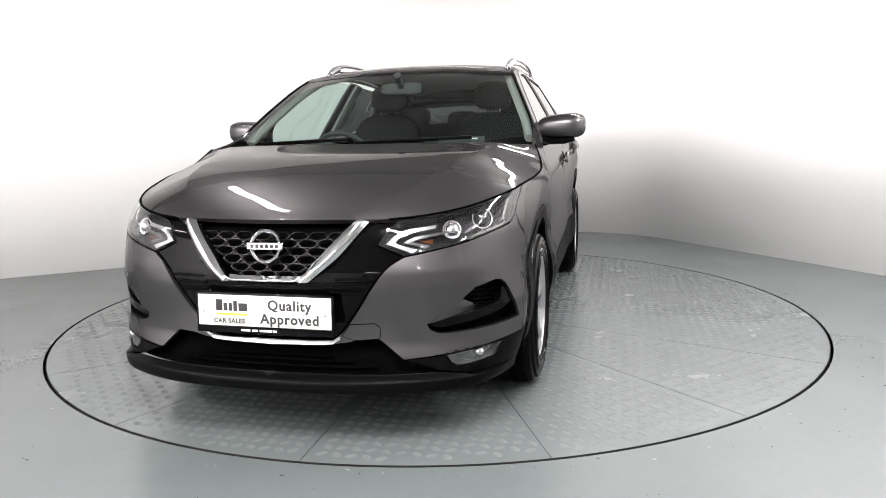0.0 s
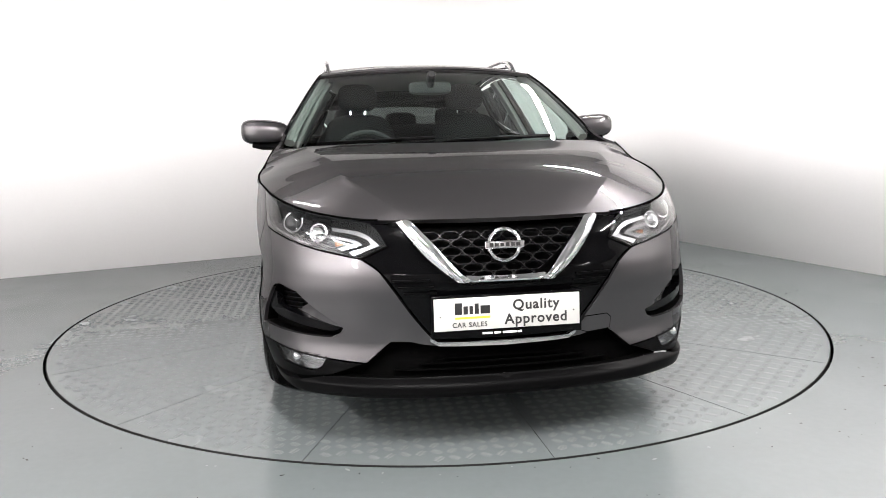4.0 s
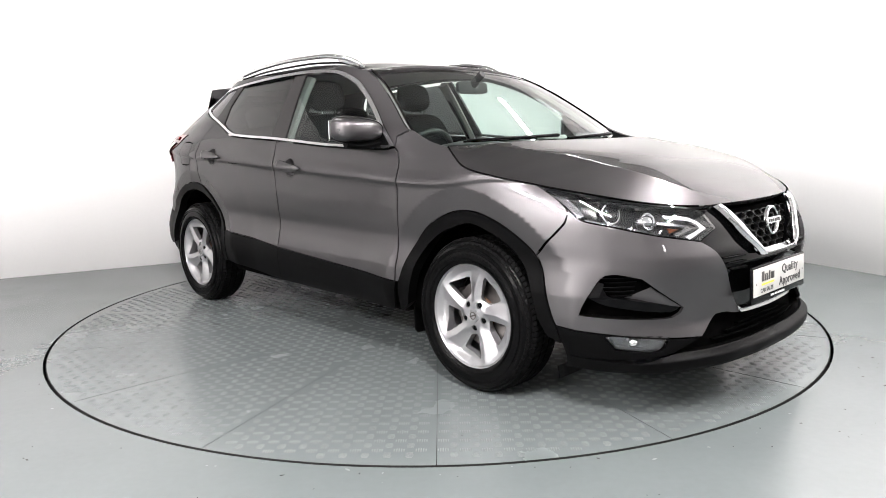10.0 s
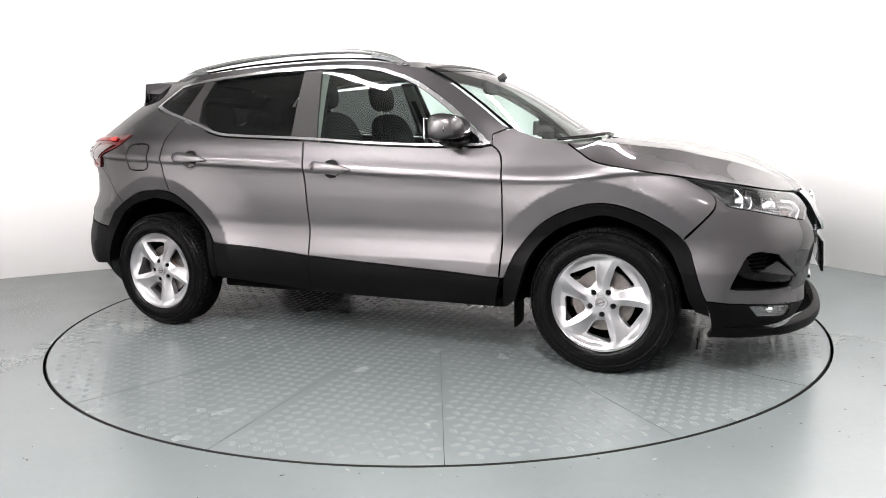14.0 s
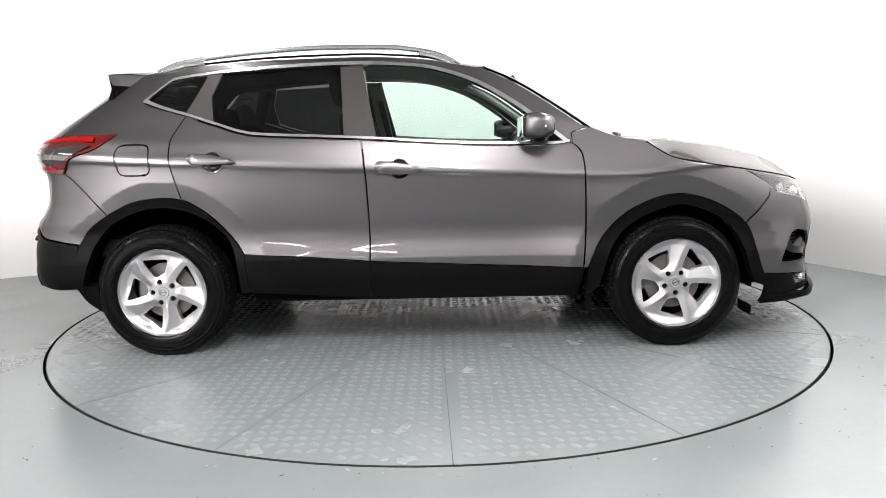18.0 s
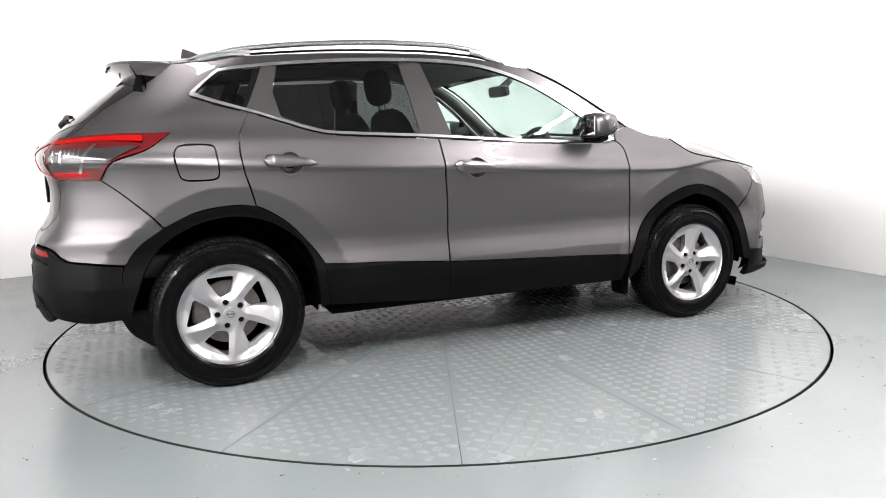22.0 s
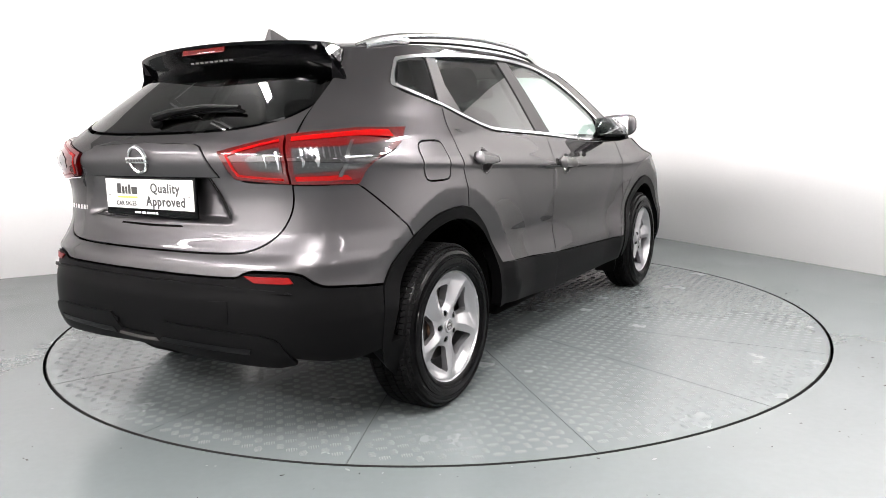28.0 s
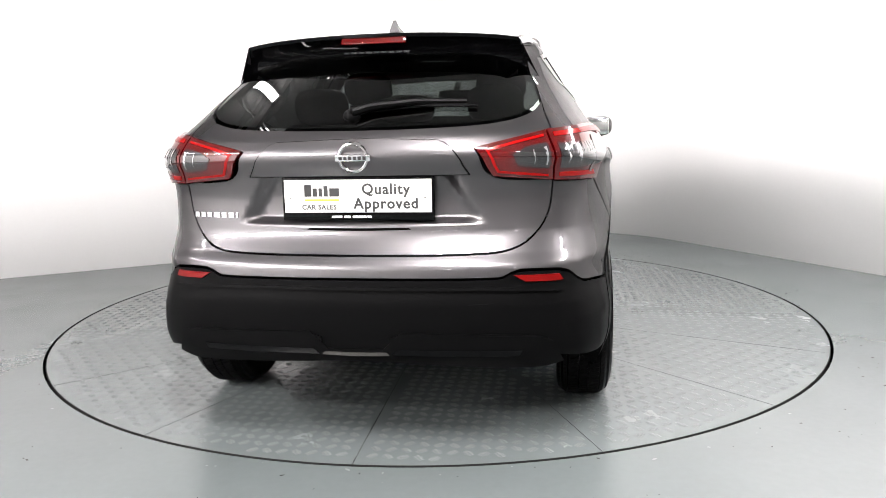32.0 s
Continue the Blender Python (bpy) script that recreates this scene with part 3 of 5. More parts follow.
# glass and chrome of the side windows
for sg in BOTH:
    skin("front_side_window", CLEAR, car, outline([(3.12, 1.474), (2.839, 1.466), (2.635, 1.418), (2.436, 1.325), (2.27, 1.218), (2.152, 1.10)], [(2.145, 1.063)], [(2.6, 1.075), (3.035, 1.098)], [(3.12, 1.474)]), lift=-.006, sides=(sg,), fold=0, label="clear front door glass")
    skin("rear_side_window", PRIVACY, car, outline([(3.905, 1.33), (3.857, 1.446)], [(3.236, 1.47)], [(3.204, 1.112)], [(3.593, 1.135), (3.758, 1.173), (3.878, 1.213)], [(3.905, 1.33)]), lift=-.006, sides=(sg,), fold=0, label="dark tinted rear door glass")
    skin("quarter_window", PRIVACY, car, outline([(4.43, 1.315), (4.352, 1.424)], [(3.955, 1.447)], [(4.06, 1.248)], [(4.43, 1.315)]), lift=-.006, sides=(sg,), fold=0, label="dark tinted quarter glass")
    skin("door_pillar_trim", PILLAR, car, outline([(3.236, 1.478), (3.12, 1.48)], [(3.035, 1.094)], [(3.204, 1.107)], [(3.236, 1.478)]), lift=-.001, sides=(sg,), gap=.001)
    skin("rear_pillar_trim", PILLAR, car, outline([(3.955, 1.452), (3.857, 1.452)], [(3.905, 1.33)], [(3.878, 1.21)], [(4.06, 1.245)], [(3.955, 1.452)]), lift=-.001, sides=(sg,), gap=.001)
    skin("mirror_patch", GLOSSBLACK, car, outline([(2.27, 1.225), (2.15, 1.12), (2.10, 1.066)], [(2.26, 1.06)], [(2.27, 1.225)]), lift=.0, sides=(sg,), gap=.001)
    low = [(2.062, 1.066), (2.172, 1.056), (2.61, 1.068), (3.117, 1.102), (3.593, 1.126), (3.73, 1.145), (3.87, 1.188), (4.06, 1.238), (4.43, 1.303)]
    lowin = [(p[0], p[1] + .013) for p in low]
    skin("belt_moulding", SATIN, car, outline(low, [(4.455, 1.313)], lowin[::-1], [low[0]]), lift=.003, sides=(sg,), gap=0, cell=.06)
    top = [(2.062, 1.07), *CHROME_TOP[1:], (4.41, 1.43), (4.465, 1.38), (4.495, 1.318), (4.43, 1.302)]
    topin = [(2.098, 1.074), (2.185, 1.143), (2.34, 1.262), (2.53, 1.376), (2.728, 1.447), (2.9, 1.475), (3.176, 1.486), (3.54, 1.476), (3.943, 1.448), (4.32, 1.425), (4.385, 1.412), (4.435, 1.37), (4.455, 1.322), (4.42, 1.316)]
    skin("window_moulding", SATIN, car, outline(top, [topin[-1]], topin[::-1][1:], [top[0]]), lift=.003, sides=(sg,), gap=0, cell=.06)


# bonnet
def bonnet_point(u, v):
    """u from the rear edge to the front, v from the right edge to the left."""
    w = 2 * v - 1
    a = abs(w)
    # side edge along the wing, then round the nose
    if u < .62:
        k = u / .62
        s, z = bonnet_side(k)
    else:
        k = (u - .62) / .38
        s, z = bonnet_front(k)
    ex, ey, ez = shell(s, z, -.001)
    mid_x = 1.245 + (2.165 - 1.245) * (u ** .95)
    mid_z = BONNET_MID(mid_x)
    x = mid_x + (ex - mid_x) * a ** 2.2
    y = ey * w * .9955
    z = mid_z + (ez - mid_z) * a ** (7 - 2.4 * u) + .027 * bonnet_ridge(a - BONNET_FOLD(u)) * step(1.06, .66, u) * step(0, .10, u)
    return x, y, z


BONNET_RUN = spline([(1.64, 1.062), (1.56, 1.025), (1.45, .98), (1.2, .945), (1.005, .917)], .01)
BONNET_LIP = spline([(1.005, .917), (.83, .884), (.66, .85), (.52, .832), (.42, .826)], .01)


def bonnet_side(k):
    pts = BONNET_RUN
    i = k * (len(pts) - 1)
    j = min(int(i), len(pts) - 2)
    return tuple(p + (q - p) * (i - j) for p, q in zip(pts[j], pts[j + 1]))


def bonnet_front(k):
    pts = BONNET_LIP
    i = k * (len(pts) - 1)
    j = min(int(i), len(pts) - 2)
    return tuple(p + (q - p) * (i - j) for p, q in zip(pts[j], pts[j + 1]))


BONNET_MID = curve((1.2, 1.076), (1.4, 1.044), (1.65, 1.008), (1.85, .962), (2.02, .898), (2.11, .856), (2.165, .824))
BONNET_FOLD = curve((0, .86), (.15, .78), (.35, .70), (.5, .66), (.8, .66), (1, .72))


def bonnet_ridge(d):
    """Flat inside a sharp fold, falling away outside it."""
    return 1 if d < 0 else max(0, 1 - d / .28) ** 2


patch("bonnet", PAINT, car, bonnet_point, 48, 128, .02, "dark grey sculpted bonnet")

# near-black line along the bonnet edge, in place of the shade in its gap
for sg in BOTH:
    bm = bmesh.new()
    tube(bm, [(lambda q: (q[0], q[1] * sg, q[2]))(shell(a, b, -.0012)) for a, b in (BONNET_RUN + BONNET_LIP[1:])[::3]], .0042, 6)
    part("bonnet_seal", bm, DARK, car, "dark line standing in for the shaded gap along the bonnet")


# roof
def roof_point(u, v):
    w = 2 * v - 1
    a = abs(w)
    x1 = screen(TOPY, TOPZ)[0] + .01
    ex = x1 + (BACKX - x1) * u
    ez = ROOF_EDGE(ex)
    ey = shell(round_at_x(ex, ez), ez)[1]
    mx = .40 + (BACKX + .0 - .40) * u
    x = mx + (ex - mx) * a * a
    return x, ey * w, ROOF_MID(mx) + (ez - ROOF_MID(mx)) * a ** 2.6


patch("roof", PAINT, car, lambda u, v: roof_point(u, 1 - v), 40, 36, .01, "dark grey roof skin")


def header_z(w):
    return 1.497 - (1.497 - TOPZ) * w * w


def glass_point(u, v):
    w = 2 * v - 1
    z0 = 1.055 + .05 * w * w
    z = z0 + (header_z(w) - .006 - z0) * u
    y = (edge_of_screen(z)[0] - .008) * w
    return screen(y, z)


patch("windscreen", CLEAR, car, lambda u, v: glass_point(u, 1 - v), 20, 28, 0, "clear laminated windscreen")

# black seal round the windscreen
for sg in BOTH:
    bm = bmesh.new()
    tube(bm, [(lambda y: (lambda q: (q[0] + .001, q[1] * sg, q[2]))(screen(y, z)))(edge_of_screen(z)[0] - .009) for z in [1.105 + (TOPZ - 1.105) * k / 14 for k in range(15)]], .0065, 8)
    part("windscreen_seal", bm, GLOSSBLACK, car, "black rubber windscreen seal")
patch("windscreen_band", GLOSSBLACK, car, lambda u, v: (lambda p: (p[0] + .003, p[1], p[2] + .001))(glass_point(.94 + .06 * u, 1 - v)), 2, 28, label="black band along the top of the windscreen")

# ---- nose ----
BUMPER_IN = [(0, .402), (.235, .405), (.262, .425), (.314, .49), (.386, .585), (.448, .664), (.50, .70)]
LAMP_IN = (.405, .742)
V_HOLE = [(.30, .808), (.235, .735), (.165, .645), (.135, .628), (0, .628)]
skin("grille_surround", GLOSSBLACK, car, outline([(.30, .817), (.46, .822)], [LAMP_IN], [(.50, .70)], BUMPER_IN[::-1][1:], [(0, .628)], V_HOLE[::-1][1:], [(.30, .817)]), lift=-.012, sides=BOTH, whole=True, label="gloss black grille surround")
skin("grille_backing", DARK, car, outline([(0, .83), (.33, .83)], [(.15, .6)], [(0, .6)], [(0, .83)]), lift=-.05, sides=BOTH, whole=True, fold=0)
# honeycomb ribs, one mesh
V, F = [], []
CW, CH = .074, .034
for row in range(7):
    for col in range(-6, 7):
        cy = (col + (row % 2) * .5) * CW
        cz = .642 + row * CH * .80
        lim = .135 + (.30 - .135) * (cz - .628) / .18
        if abs(cy) > lim - .01 or cz > .80:
            continue
        for k in range(6):
            pts = []
            for kk in (k, k + 1):
                a = radians(60 * kk)
                for sc in (1.0, .90):
                    hy, hz = (.5 * math.cos(a)) * CW * 1.16 * sc, (.5 * math.sin(a)) * CH * 1.02 * sc
                    pts.append((cy + hy, cz + hz))
            base = len(V)
            for depth in (0, -.018):
                for yy, zz in pts:
                    q = shell(abs(yy), zz, -.018 + depth)
                    V.append((q[0], math.copysign(q[1], yy), q[2]))
            F += [[base + i for i in f] for f in ((0, 2, 3, 1), (1, 3, 7, 5), (0, 4, 6, 2))]
me = bpy.data.meshes.new("grille_mesh")
me.from_pydata(V, [], F)
part("grille_mesh", me, mat("satin_black_grille", (.003, .003, .003), .4, spec=.2), car, "gloss black honeycomb grille")
V_OUT, V_IN = curve((.618, .174), (.69, .266), (.815, .366)), curve((.627, .13), (.645, .162), (.735, .24), (.816, .315))


def chrome_lift(s, z):
    """Rounded across the bar, both in the arms and along the foot of the V."""
    a, b = V_IN(z), V_OUT(z)
    arm = (2 * s - a - b) / max(.02, b - a)
    foot = (z - .622) / .0055
    k = step(.11, .16, s)
    t = min(1, abs(foot + (arm - foot) * k))
    return .004 + .010 * step(.40, .2, s) + (.005 + .009 * k) * (1 - t * t)


skin("grille_chrome", CHROME, car, outline([(.366, .815), (.266, .69), (.174, .618)], [(0, .617)], [(0, .625)], [(.13, .627), (.162, .645), (.24, .735), (.315, .816)], [(.395, .815)]), lift=chrome_lift, sides=BOTH, whole=True, gap=0, fold=.03, cell=.008, label="polished chrome V of the grille")
for sg in BOTH:
    for k in range(3):
        z = .575 + .024 * k
        skin("grille_fin", PLASTIC, car, outline([(.245 + .012 * k, z), (.355 + .02 * k, z)], [(.36 + .02 * k, z + .006)], [(.245 + .012 * k, z + .006)], [(.245 + .012 * k, z)]), lift=.0, sides=(sg,), gap=0, fold=.015)

INTAKE = outline([(.915, .53), (.90, .572), (.86, .588), (.76, .572)], [(.56, .452)], [(.60, .421), (.78, .424), (.945, .434)], [(.915, .53)])
bumper = skin("front_bumper", PAINT, car, outline([*BUMPER_IN], LAMP_LOW[::-1][1:5], [(1.005, .775)], SEAM_F[1:], ARCH_F[7:], [(.835, .36), (.60, .338), (.486, .330)], [(.395, .403)], [(.33, .401), (.25, .386), (0, .377)], [(0, .402)]),
              holes=[INTAKE], sides=BOTH, whole=True, cell=.035, label="dark grey front bumper skin")[0]
for sg in BOTH:
    skin("intake_mesh", DARK, bumper, inset(INTAKE, -.006), lift=-.055, sides=(sg,), gap=0, fold=-.05)
    skin("intake_blade", GLOSSBLACK, bumper, outline([(.925, .50), (.905, .56), (.885, .555), (.86, .51), (.72, .482), (.565, .456)], [(.60, .436), (.74, .452), (.86, .472), (.925, .50)]), lift=-.012, sides=(sg,), gap=0, fold=.03)
    skin("intake_wing", PAINT, bumper, outline([(.70, .534), (.565, .455)], [(.70, .478), (.79, .492)], [(.70, .534)]), lift=lambda s, z: -.004 - .045 * step(.57, .79, s), sides=(sg,), gap=0, fold=.01)
    for i in range(5):
        zz = .50 + .017 * i
        skin("intake_rib", PLASTIC, bumper, outline([(.76, zz), (.905, zz - .002)], [(.905, zz + .003)], [(.76, zz + .005)], [(.76, zz)]), lift=-.045, sides=(sg,), gap=0, fold=.01)
# flat dark sheet under the tow cover, drawing the shaded gap round it
skin("tow_recess", DARK, bumper, inset(outline([(.30, .46), (.385, .463)], [(.40, .45), (.398, .41)], [(.385, .408), (.31, .403)], [(.268, .418)], [(.30, .46)]), .003), lift=.001, sides=(1,), gap=0, fold=0)
skin("tow_cover", PAINT, bumper, outline([(.30, .46), (.385, .463)], [(.40, .45), (.398, .41)], [(.385, .408), (.31, .403)], [(.268, .418)], [(.30, .46)]), lift=.0025, sides=(1,), gap=.0, fold=.004)
skin("lower_grille", DARK, car, outline([(0, .39), (.28, .402), (.40, .415), (.50, .34), (.62, .34)], [(.66, .28)], [(0, .27)], [(0, .39)]), lift=-.05, sides=BOTH, whole=True, fold=-.04)
for k in range(3):
    skin("lower_grille_slat", DARK, car, outline([(0, .302 + .022 * k), (.40 - .09 * k, .302 + .020 * k)], [(.40 - .09 * k, .307 + .020 * k)], [(0, .307 + .022 * k)], [(0, .302 + .022 * k)]), lift=-.028, sides=BOTH, whole=True, gap=0, fold=.02)
FOG = outline([(.865, .352), (.75, .353), (.632, .345)], [(.685, .297), (.84, .306)], [(.865, .352)])
lower = skin("bumper_lower_trim", PLASTIC, car, outline([(1.045, .376), (.835, .358), (.60, .336), (.50, .329)], [(.62, .285)], [(.80, .262), (1.04, .26)], [(1.045, .376)]), holes=[inset(FOG, -.004)], lift=.0, sides=BOTH, gap=.001, label="black plastic lower bumper trim")
skin("front_lip", PLASTIC, car, outline([(0, .288), (.45, .286), (.62, .284), (.80, .262), (1.04, .262)], [(1.05, .205)], [(.8, .205), (.5, .21), (0, .215)], [(0, .288)]), cell=.02, lift=lambda s, z: .030 * step(1.0, .7, s) * step(.205, .232, z) * step(.286, .258, z), sides=BOTH, whole=True, fold=.03, label="satin black front lip")
for sg in BOTH:
    fog = skin("fog_lamp", REFLECTOR, car, FOG, lift=-.03, sides=(sg,), gap=0, fold=-.02, label="clear fog lamp with bright reflector")[0]
    skin("lens", LENS, fog, inset(FOG, .001), lift=-.004, sides=(sg,), gap=0, fold=0)
    p = Vector(shell(.77, .33, -.018))
    bm = bmesh.new()
    bmesh.ops.create_uvsphere(bm, u_segments=20, v_segments=12, radius=.02)
    bmesh.ops.translate(bm, vec=(p.x, p.y * sg, p.z), verts=bm.verts[:])
    part("bulb_lens", bm, CHROME, fog)

# headlamps
LAMP = outline(LAMP_TOP, LAMP_LOW[1:], [LAMP_IN])
for sg in BOTH:
    hl = skin("headlamp", HOUSING, car, LAMP, lift=-.06, sides=(sg,), gap=.002, fold=-.05, label="clear headlamp with a dark inner housing")[0]
    skin("lens", LENS, hl, LAMP, lift=.0, sides=(sg,), gap=.003, fold=0)

    def bar(name, m_, pts, lift_, fold_=.02):
        skin(name, m_, hl, pts, lift=lift_, sides=(sg,), gap=0, fold=fold_, cell=.03)
    bar("signature_light", SATIN, outline([(.60, .812), (.49, .795), (.435, .748)], [(.53, .712)], [(.545, .724)], [(.465, .752), (.505, .783), (.60, .80)], [(.60, .812)]), -.022)
    bar("signature_light", REFLECTOR, outline([(.64, .79), (.53, .772), (.495, .752)], [(.575, .727)], [(.59, .738)], [(.525, .755), (.55, .764), (.64, .778)], [(.64, .79)]), -.03)
    bar("indicator_lamp", AMBER, outline([(.60, .762), (.555, .755)], [(.60, .742)], [(.60, .762)]), -.035, .005)
    bar("upper_brow", GLOSSBLACK, outline([(.60, .842), (.83, .872), (.985, .905)], [(.95, .885), (.83, .858), (.60, .828)], [(.60, .842)]), -.012)
    bar("side_reflector", REFLECTOR, outline([(.985, .895), (.93, .88)], [(.915, .81), (.94, .80)], [(.965, .84), (.985, .895)]), -.03)
    bar("lower_brow", REFLECTOR, outline([(.92, .795), (.83, .778), (.70, .752)], [(.70, .745), (.83, .77), (.925, .788)], [(.92, .795)]), -.018)
    for s_, z_, r_, m_ in ((.80, .828, .036, SMOKE), (.665, .800, .030, CHROME)):
        p, n_ = Vector(shell(s_, z_, -.045)), Vector(normal(s_, z_))
        fwd = (n_ * .6 + Vector((.5, 0, 0))).normalized()
        m = Matrix.Translation((p.x, p.y * sg, p.z)) @ Vector((fwd.x, fwd.y * sg, fwd.z)).to_track_quat("Y", "Z").to_matrix().to_4x4()
        bm = bmesh.new()
        lathe(bm, [(.0005, .022), (r_ * .4, .020), (r_ * .75, .012), (r_ * .92, 0)], 28)
        o = part("projector_lens", bm, m_, hl)
        o.matrix_basis = m
        bm = bmesh.new()
        lathe(bm, [(r_ * .93, 0), (r_ * .97, .008), (r_ * 1.1, .009), (r_ * 1.22, -.002), (r_ * 1.3, -.02)], 28)
        o = part("bezel", bm, CHROME if m_ is SMOKE else SATIN, hl)
        o.matrix_basis = m


def plate(x, z, face, tilt, drop):
    """A dealer's plate in a black holder, facing forward (1) or back (-1)."""
    hold = bmesh.new()
    box(hold, -.266, .266, -.082, .066, -.012, 0, .004)
    m = pose(x, 0, z, 90 + tilt, 0, 90 if face > 0 else -90)
    h = part("dealer_plate", hold, GLOSSBLACK, car, "white dealer plate in a black holder")
    h.matrix_basis = m
    bm = bmesh.new()
    box(bm, -.257, .257, -.055, .057, 0, .003, .001)
    part("plate_face", bm, WHITE, h)
    lettering("plate_text", "Quality", .050, INK, h, pose(.100, .008, .0034))
    lettering("plate_text", "Approved", .050, INK, h, pose(.100, -.041, .0034))
    lettering("plate_text", "CAR SALES", .023, INK, h, pose(-.134, -.044, .0034))
    # plain bars for the trade name and the small print
    for x0, x1, y0, y1, mm in ((-.185, -.16, .000, .040, INK), (-.155, -.14, .000, .028, INK), (-.134, -.122, .000, .028, INK), (-.116, -.102, .000, .036, INK), (-.096, -.062, .000, .028, INK), (-.185, -.062, -.016, -.009, YELLOW)):
        bm = bmesh.new()
        box(bm, x0, x1, y0, y1, .003, .0038)
        part("plate_mark", bm, mm, h)
    for x0, x1 in ((-.09, -.055), (-.048, -.025), (-.018, .03), (.034, .048)):
        bm = bmesh.new()
        box(bm, x0, x1, -.0735, -.066, 0, .0008)
        part("holder_mark", bm, PALE, h)
    for sx in (-1, 1):
        bm = bmesh.new()
        bmesh.ops.create_cone(bm, cap_ends=True, segments=10, radius1=.003, radius2=.003, depth=.002)
        bmesh.ops.translate(bm, vec=(.235 * sx, -.005, .004), verts=bm.verts[:])
        part("screw", bm, STEEL, h)
    return h


skin("lower_strip", SATIN, bumper, outline([(0, .380), (.235, .387), (.262, .405)], [(.262, .418), (.235, .402), (0, .397)], [(0, .380)]), lift=.008, sides=BOTH, whole=True, gap=0, fold=.012)
plate(2.268, .510, 1, -3, 0)
plate(-2.06, .916, -1, 0, 0)


def emblem(x, z, face, tilt, size=1.0):
    """A round chrome badge: a ring crossed by a plain bar."""
    bm = bmesh.new()
    n = 48
    prof = [(.048, -.004), (.049, .006), (.054, .010), (.060, .007), (.062, -.004)]
    lathe(bm, prof, n, "z")
    b = part("badge", bm, CHROME, car, "round chrome ring badge crossed by a bar")
    b.matrix_basis = pose(x, 0, z, 90 + tilt, 0, 90 if face > 0 else -90) @ Matrix.Scale(size, 4)
    bm = bmesh.new()
    box(bm, -.07, .07, -.0135, .0135, .002, .013, .004)
    part("crossbar", bm, CHROME, b)
    for k in range(6):
        bm = bmesh.new()
        box(bm, -.054 + .019 * k, -.041 + .019 * k, -.0065, .0065, .0128, .0136)
        part("crossbar_mark", bm, INK, b)


emblem(2.222, .738, 1, -8)
emblem(-2.092, 1.047, -1, 12, .86)

# ---- tail ----
SEAM_T = [(4.972, .958), (4.985, .86), (5.03, .785), (5.11, .737), (5.25, .722), (5.64, .718)]
GLASS_LOW = [(5.64, 1.143), (5.4, 1.146), (5.16, 1.158), (5.0, 1.188), (4.905, 1.235)]


def recess(s, z):
    """The hollow for the plate and the raised panel over it."""
    y = shell(s, z)[1]
    hollow = step(.40 + (z - .9) * -.6, .33 + (z - .9) * -.6, y) * step(.815, .85, z) * step(.986, .982, z)
    return -.030 * hollow


gate = skin("tailgate", PAINT, car, outline([*SEAM_T], [(5.64, 1.138)], [(p[0], p[1] - .005) for p in GLASS_LOW[1:]], [(4.945, 1.128)], [(5.238, 1.070)], [(5.18, .979), (4.98, .962)], [(4.972, .958)]), lift=recess, sides=BOTH, whole=True, cell=.022, label="dark grey tailgate")[0]
FINISHER = [[(5.64, .987), (5.262, .987)], [(5.318, 1.072), (5.335, 1.088), (5.36, 1.097)], [(5.64, 1.105)], [(5.64, .987)]]
skin("finisher_seam", GLOSSBLACK, gate, outline([(5.64, .983), (5.254, .983)], [(5.314, 1.074), (5.332, 1.092), (5.36, 1.101)], [(5.64, 1.109)], [(5.64, .983)]), lift=.0012, sides=BOTH, whole=True, gap=0, fold=.002, cell=.03)
skin("tailgate_finisher", PAINT, gate, outline(*FINISHER), lift=.006, sides=BOTH, whole=True, gap=0, fold=.005, cell=.03)
skin("rear_window", PRIVACY, car, outline([*GLASS_LOW], [(4.835, 1.32), (4.75, 1.415)], [(5.2, 1.435), (5.64, 1.44)], [(5.64, 1.143)]), lift=-.002, sides=BOTH, whole=True, fold=0, label="dark tinted rear window")
for a, b, c_ in ((5.00, 5.02, 0), (5.03, 5.05, 0), (5.06, 5.08, 0), (5.09, 5.115, 0), (5.125, 5.145, 0), (5.155, 5.175, 0), (5.185, 5.193, 0)):
    skin("name_mark", SATIN, gate, outline([(a, .84), (b, .84)], [(b, .858)], [(a, .858)], [(a, .84)]), lift=.003, sides=(1,), gap=0, fold=.003)
# dark strip laid on the skin for the shade inside the grip slot
skin("grip_slot", DARK, gate, outline([(5.64, .806), (5.47, .808)], [(5.46, .801)], [(5.64, .797)], [(5.64, .806)]), lift=.0012, sides=BOTH, whole=True, gap=0, fold=.001)
skin("lid_switch_strip", GLOSSBLACK, gate, outline([(5.40, .978), (5.64, .978)], [(5.64, .986)], [(5.40, .986)], [(5.40, .978)]), lift=.001, sides=BOTH, whole=True, gap=0)
skin("rear_bumper", PAINT, car, outline([*SEAM_T], [(5.64, .645)], [(5.2, .646), (5.13, .652), (5.08, .672), (4.93, .667), (4.88, .648), (4.829, .618), (4.72, .606), (4.584, .592)], ARCH_R[1:3], [(4.738, .955)], [(4.972, .958)]), sides=BOTH, whole=True, cell=.035, label="dark grey rear bumper skin")
SKID = [(5.64, .41), (5.53, .415), (5.49, .462), (5.05, .455), (4.97, .40)]
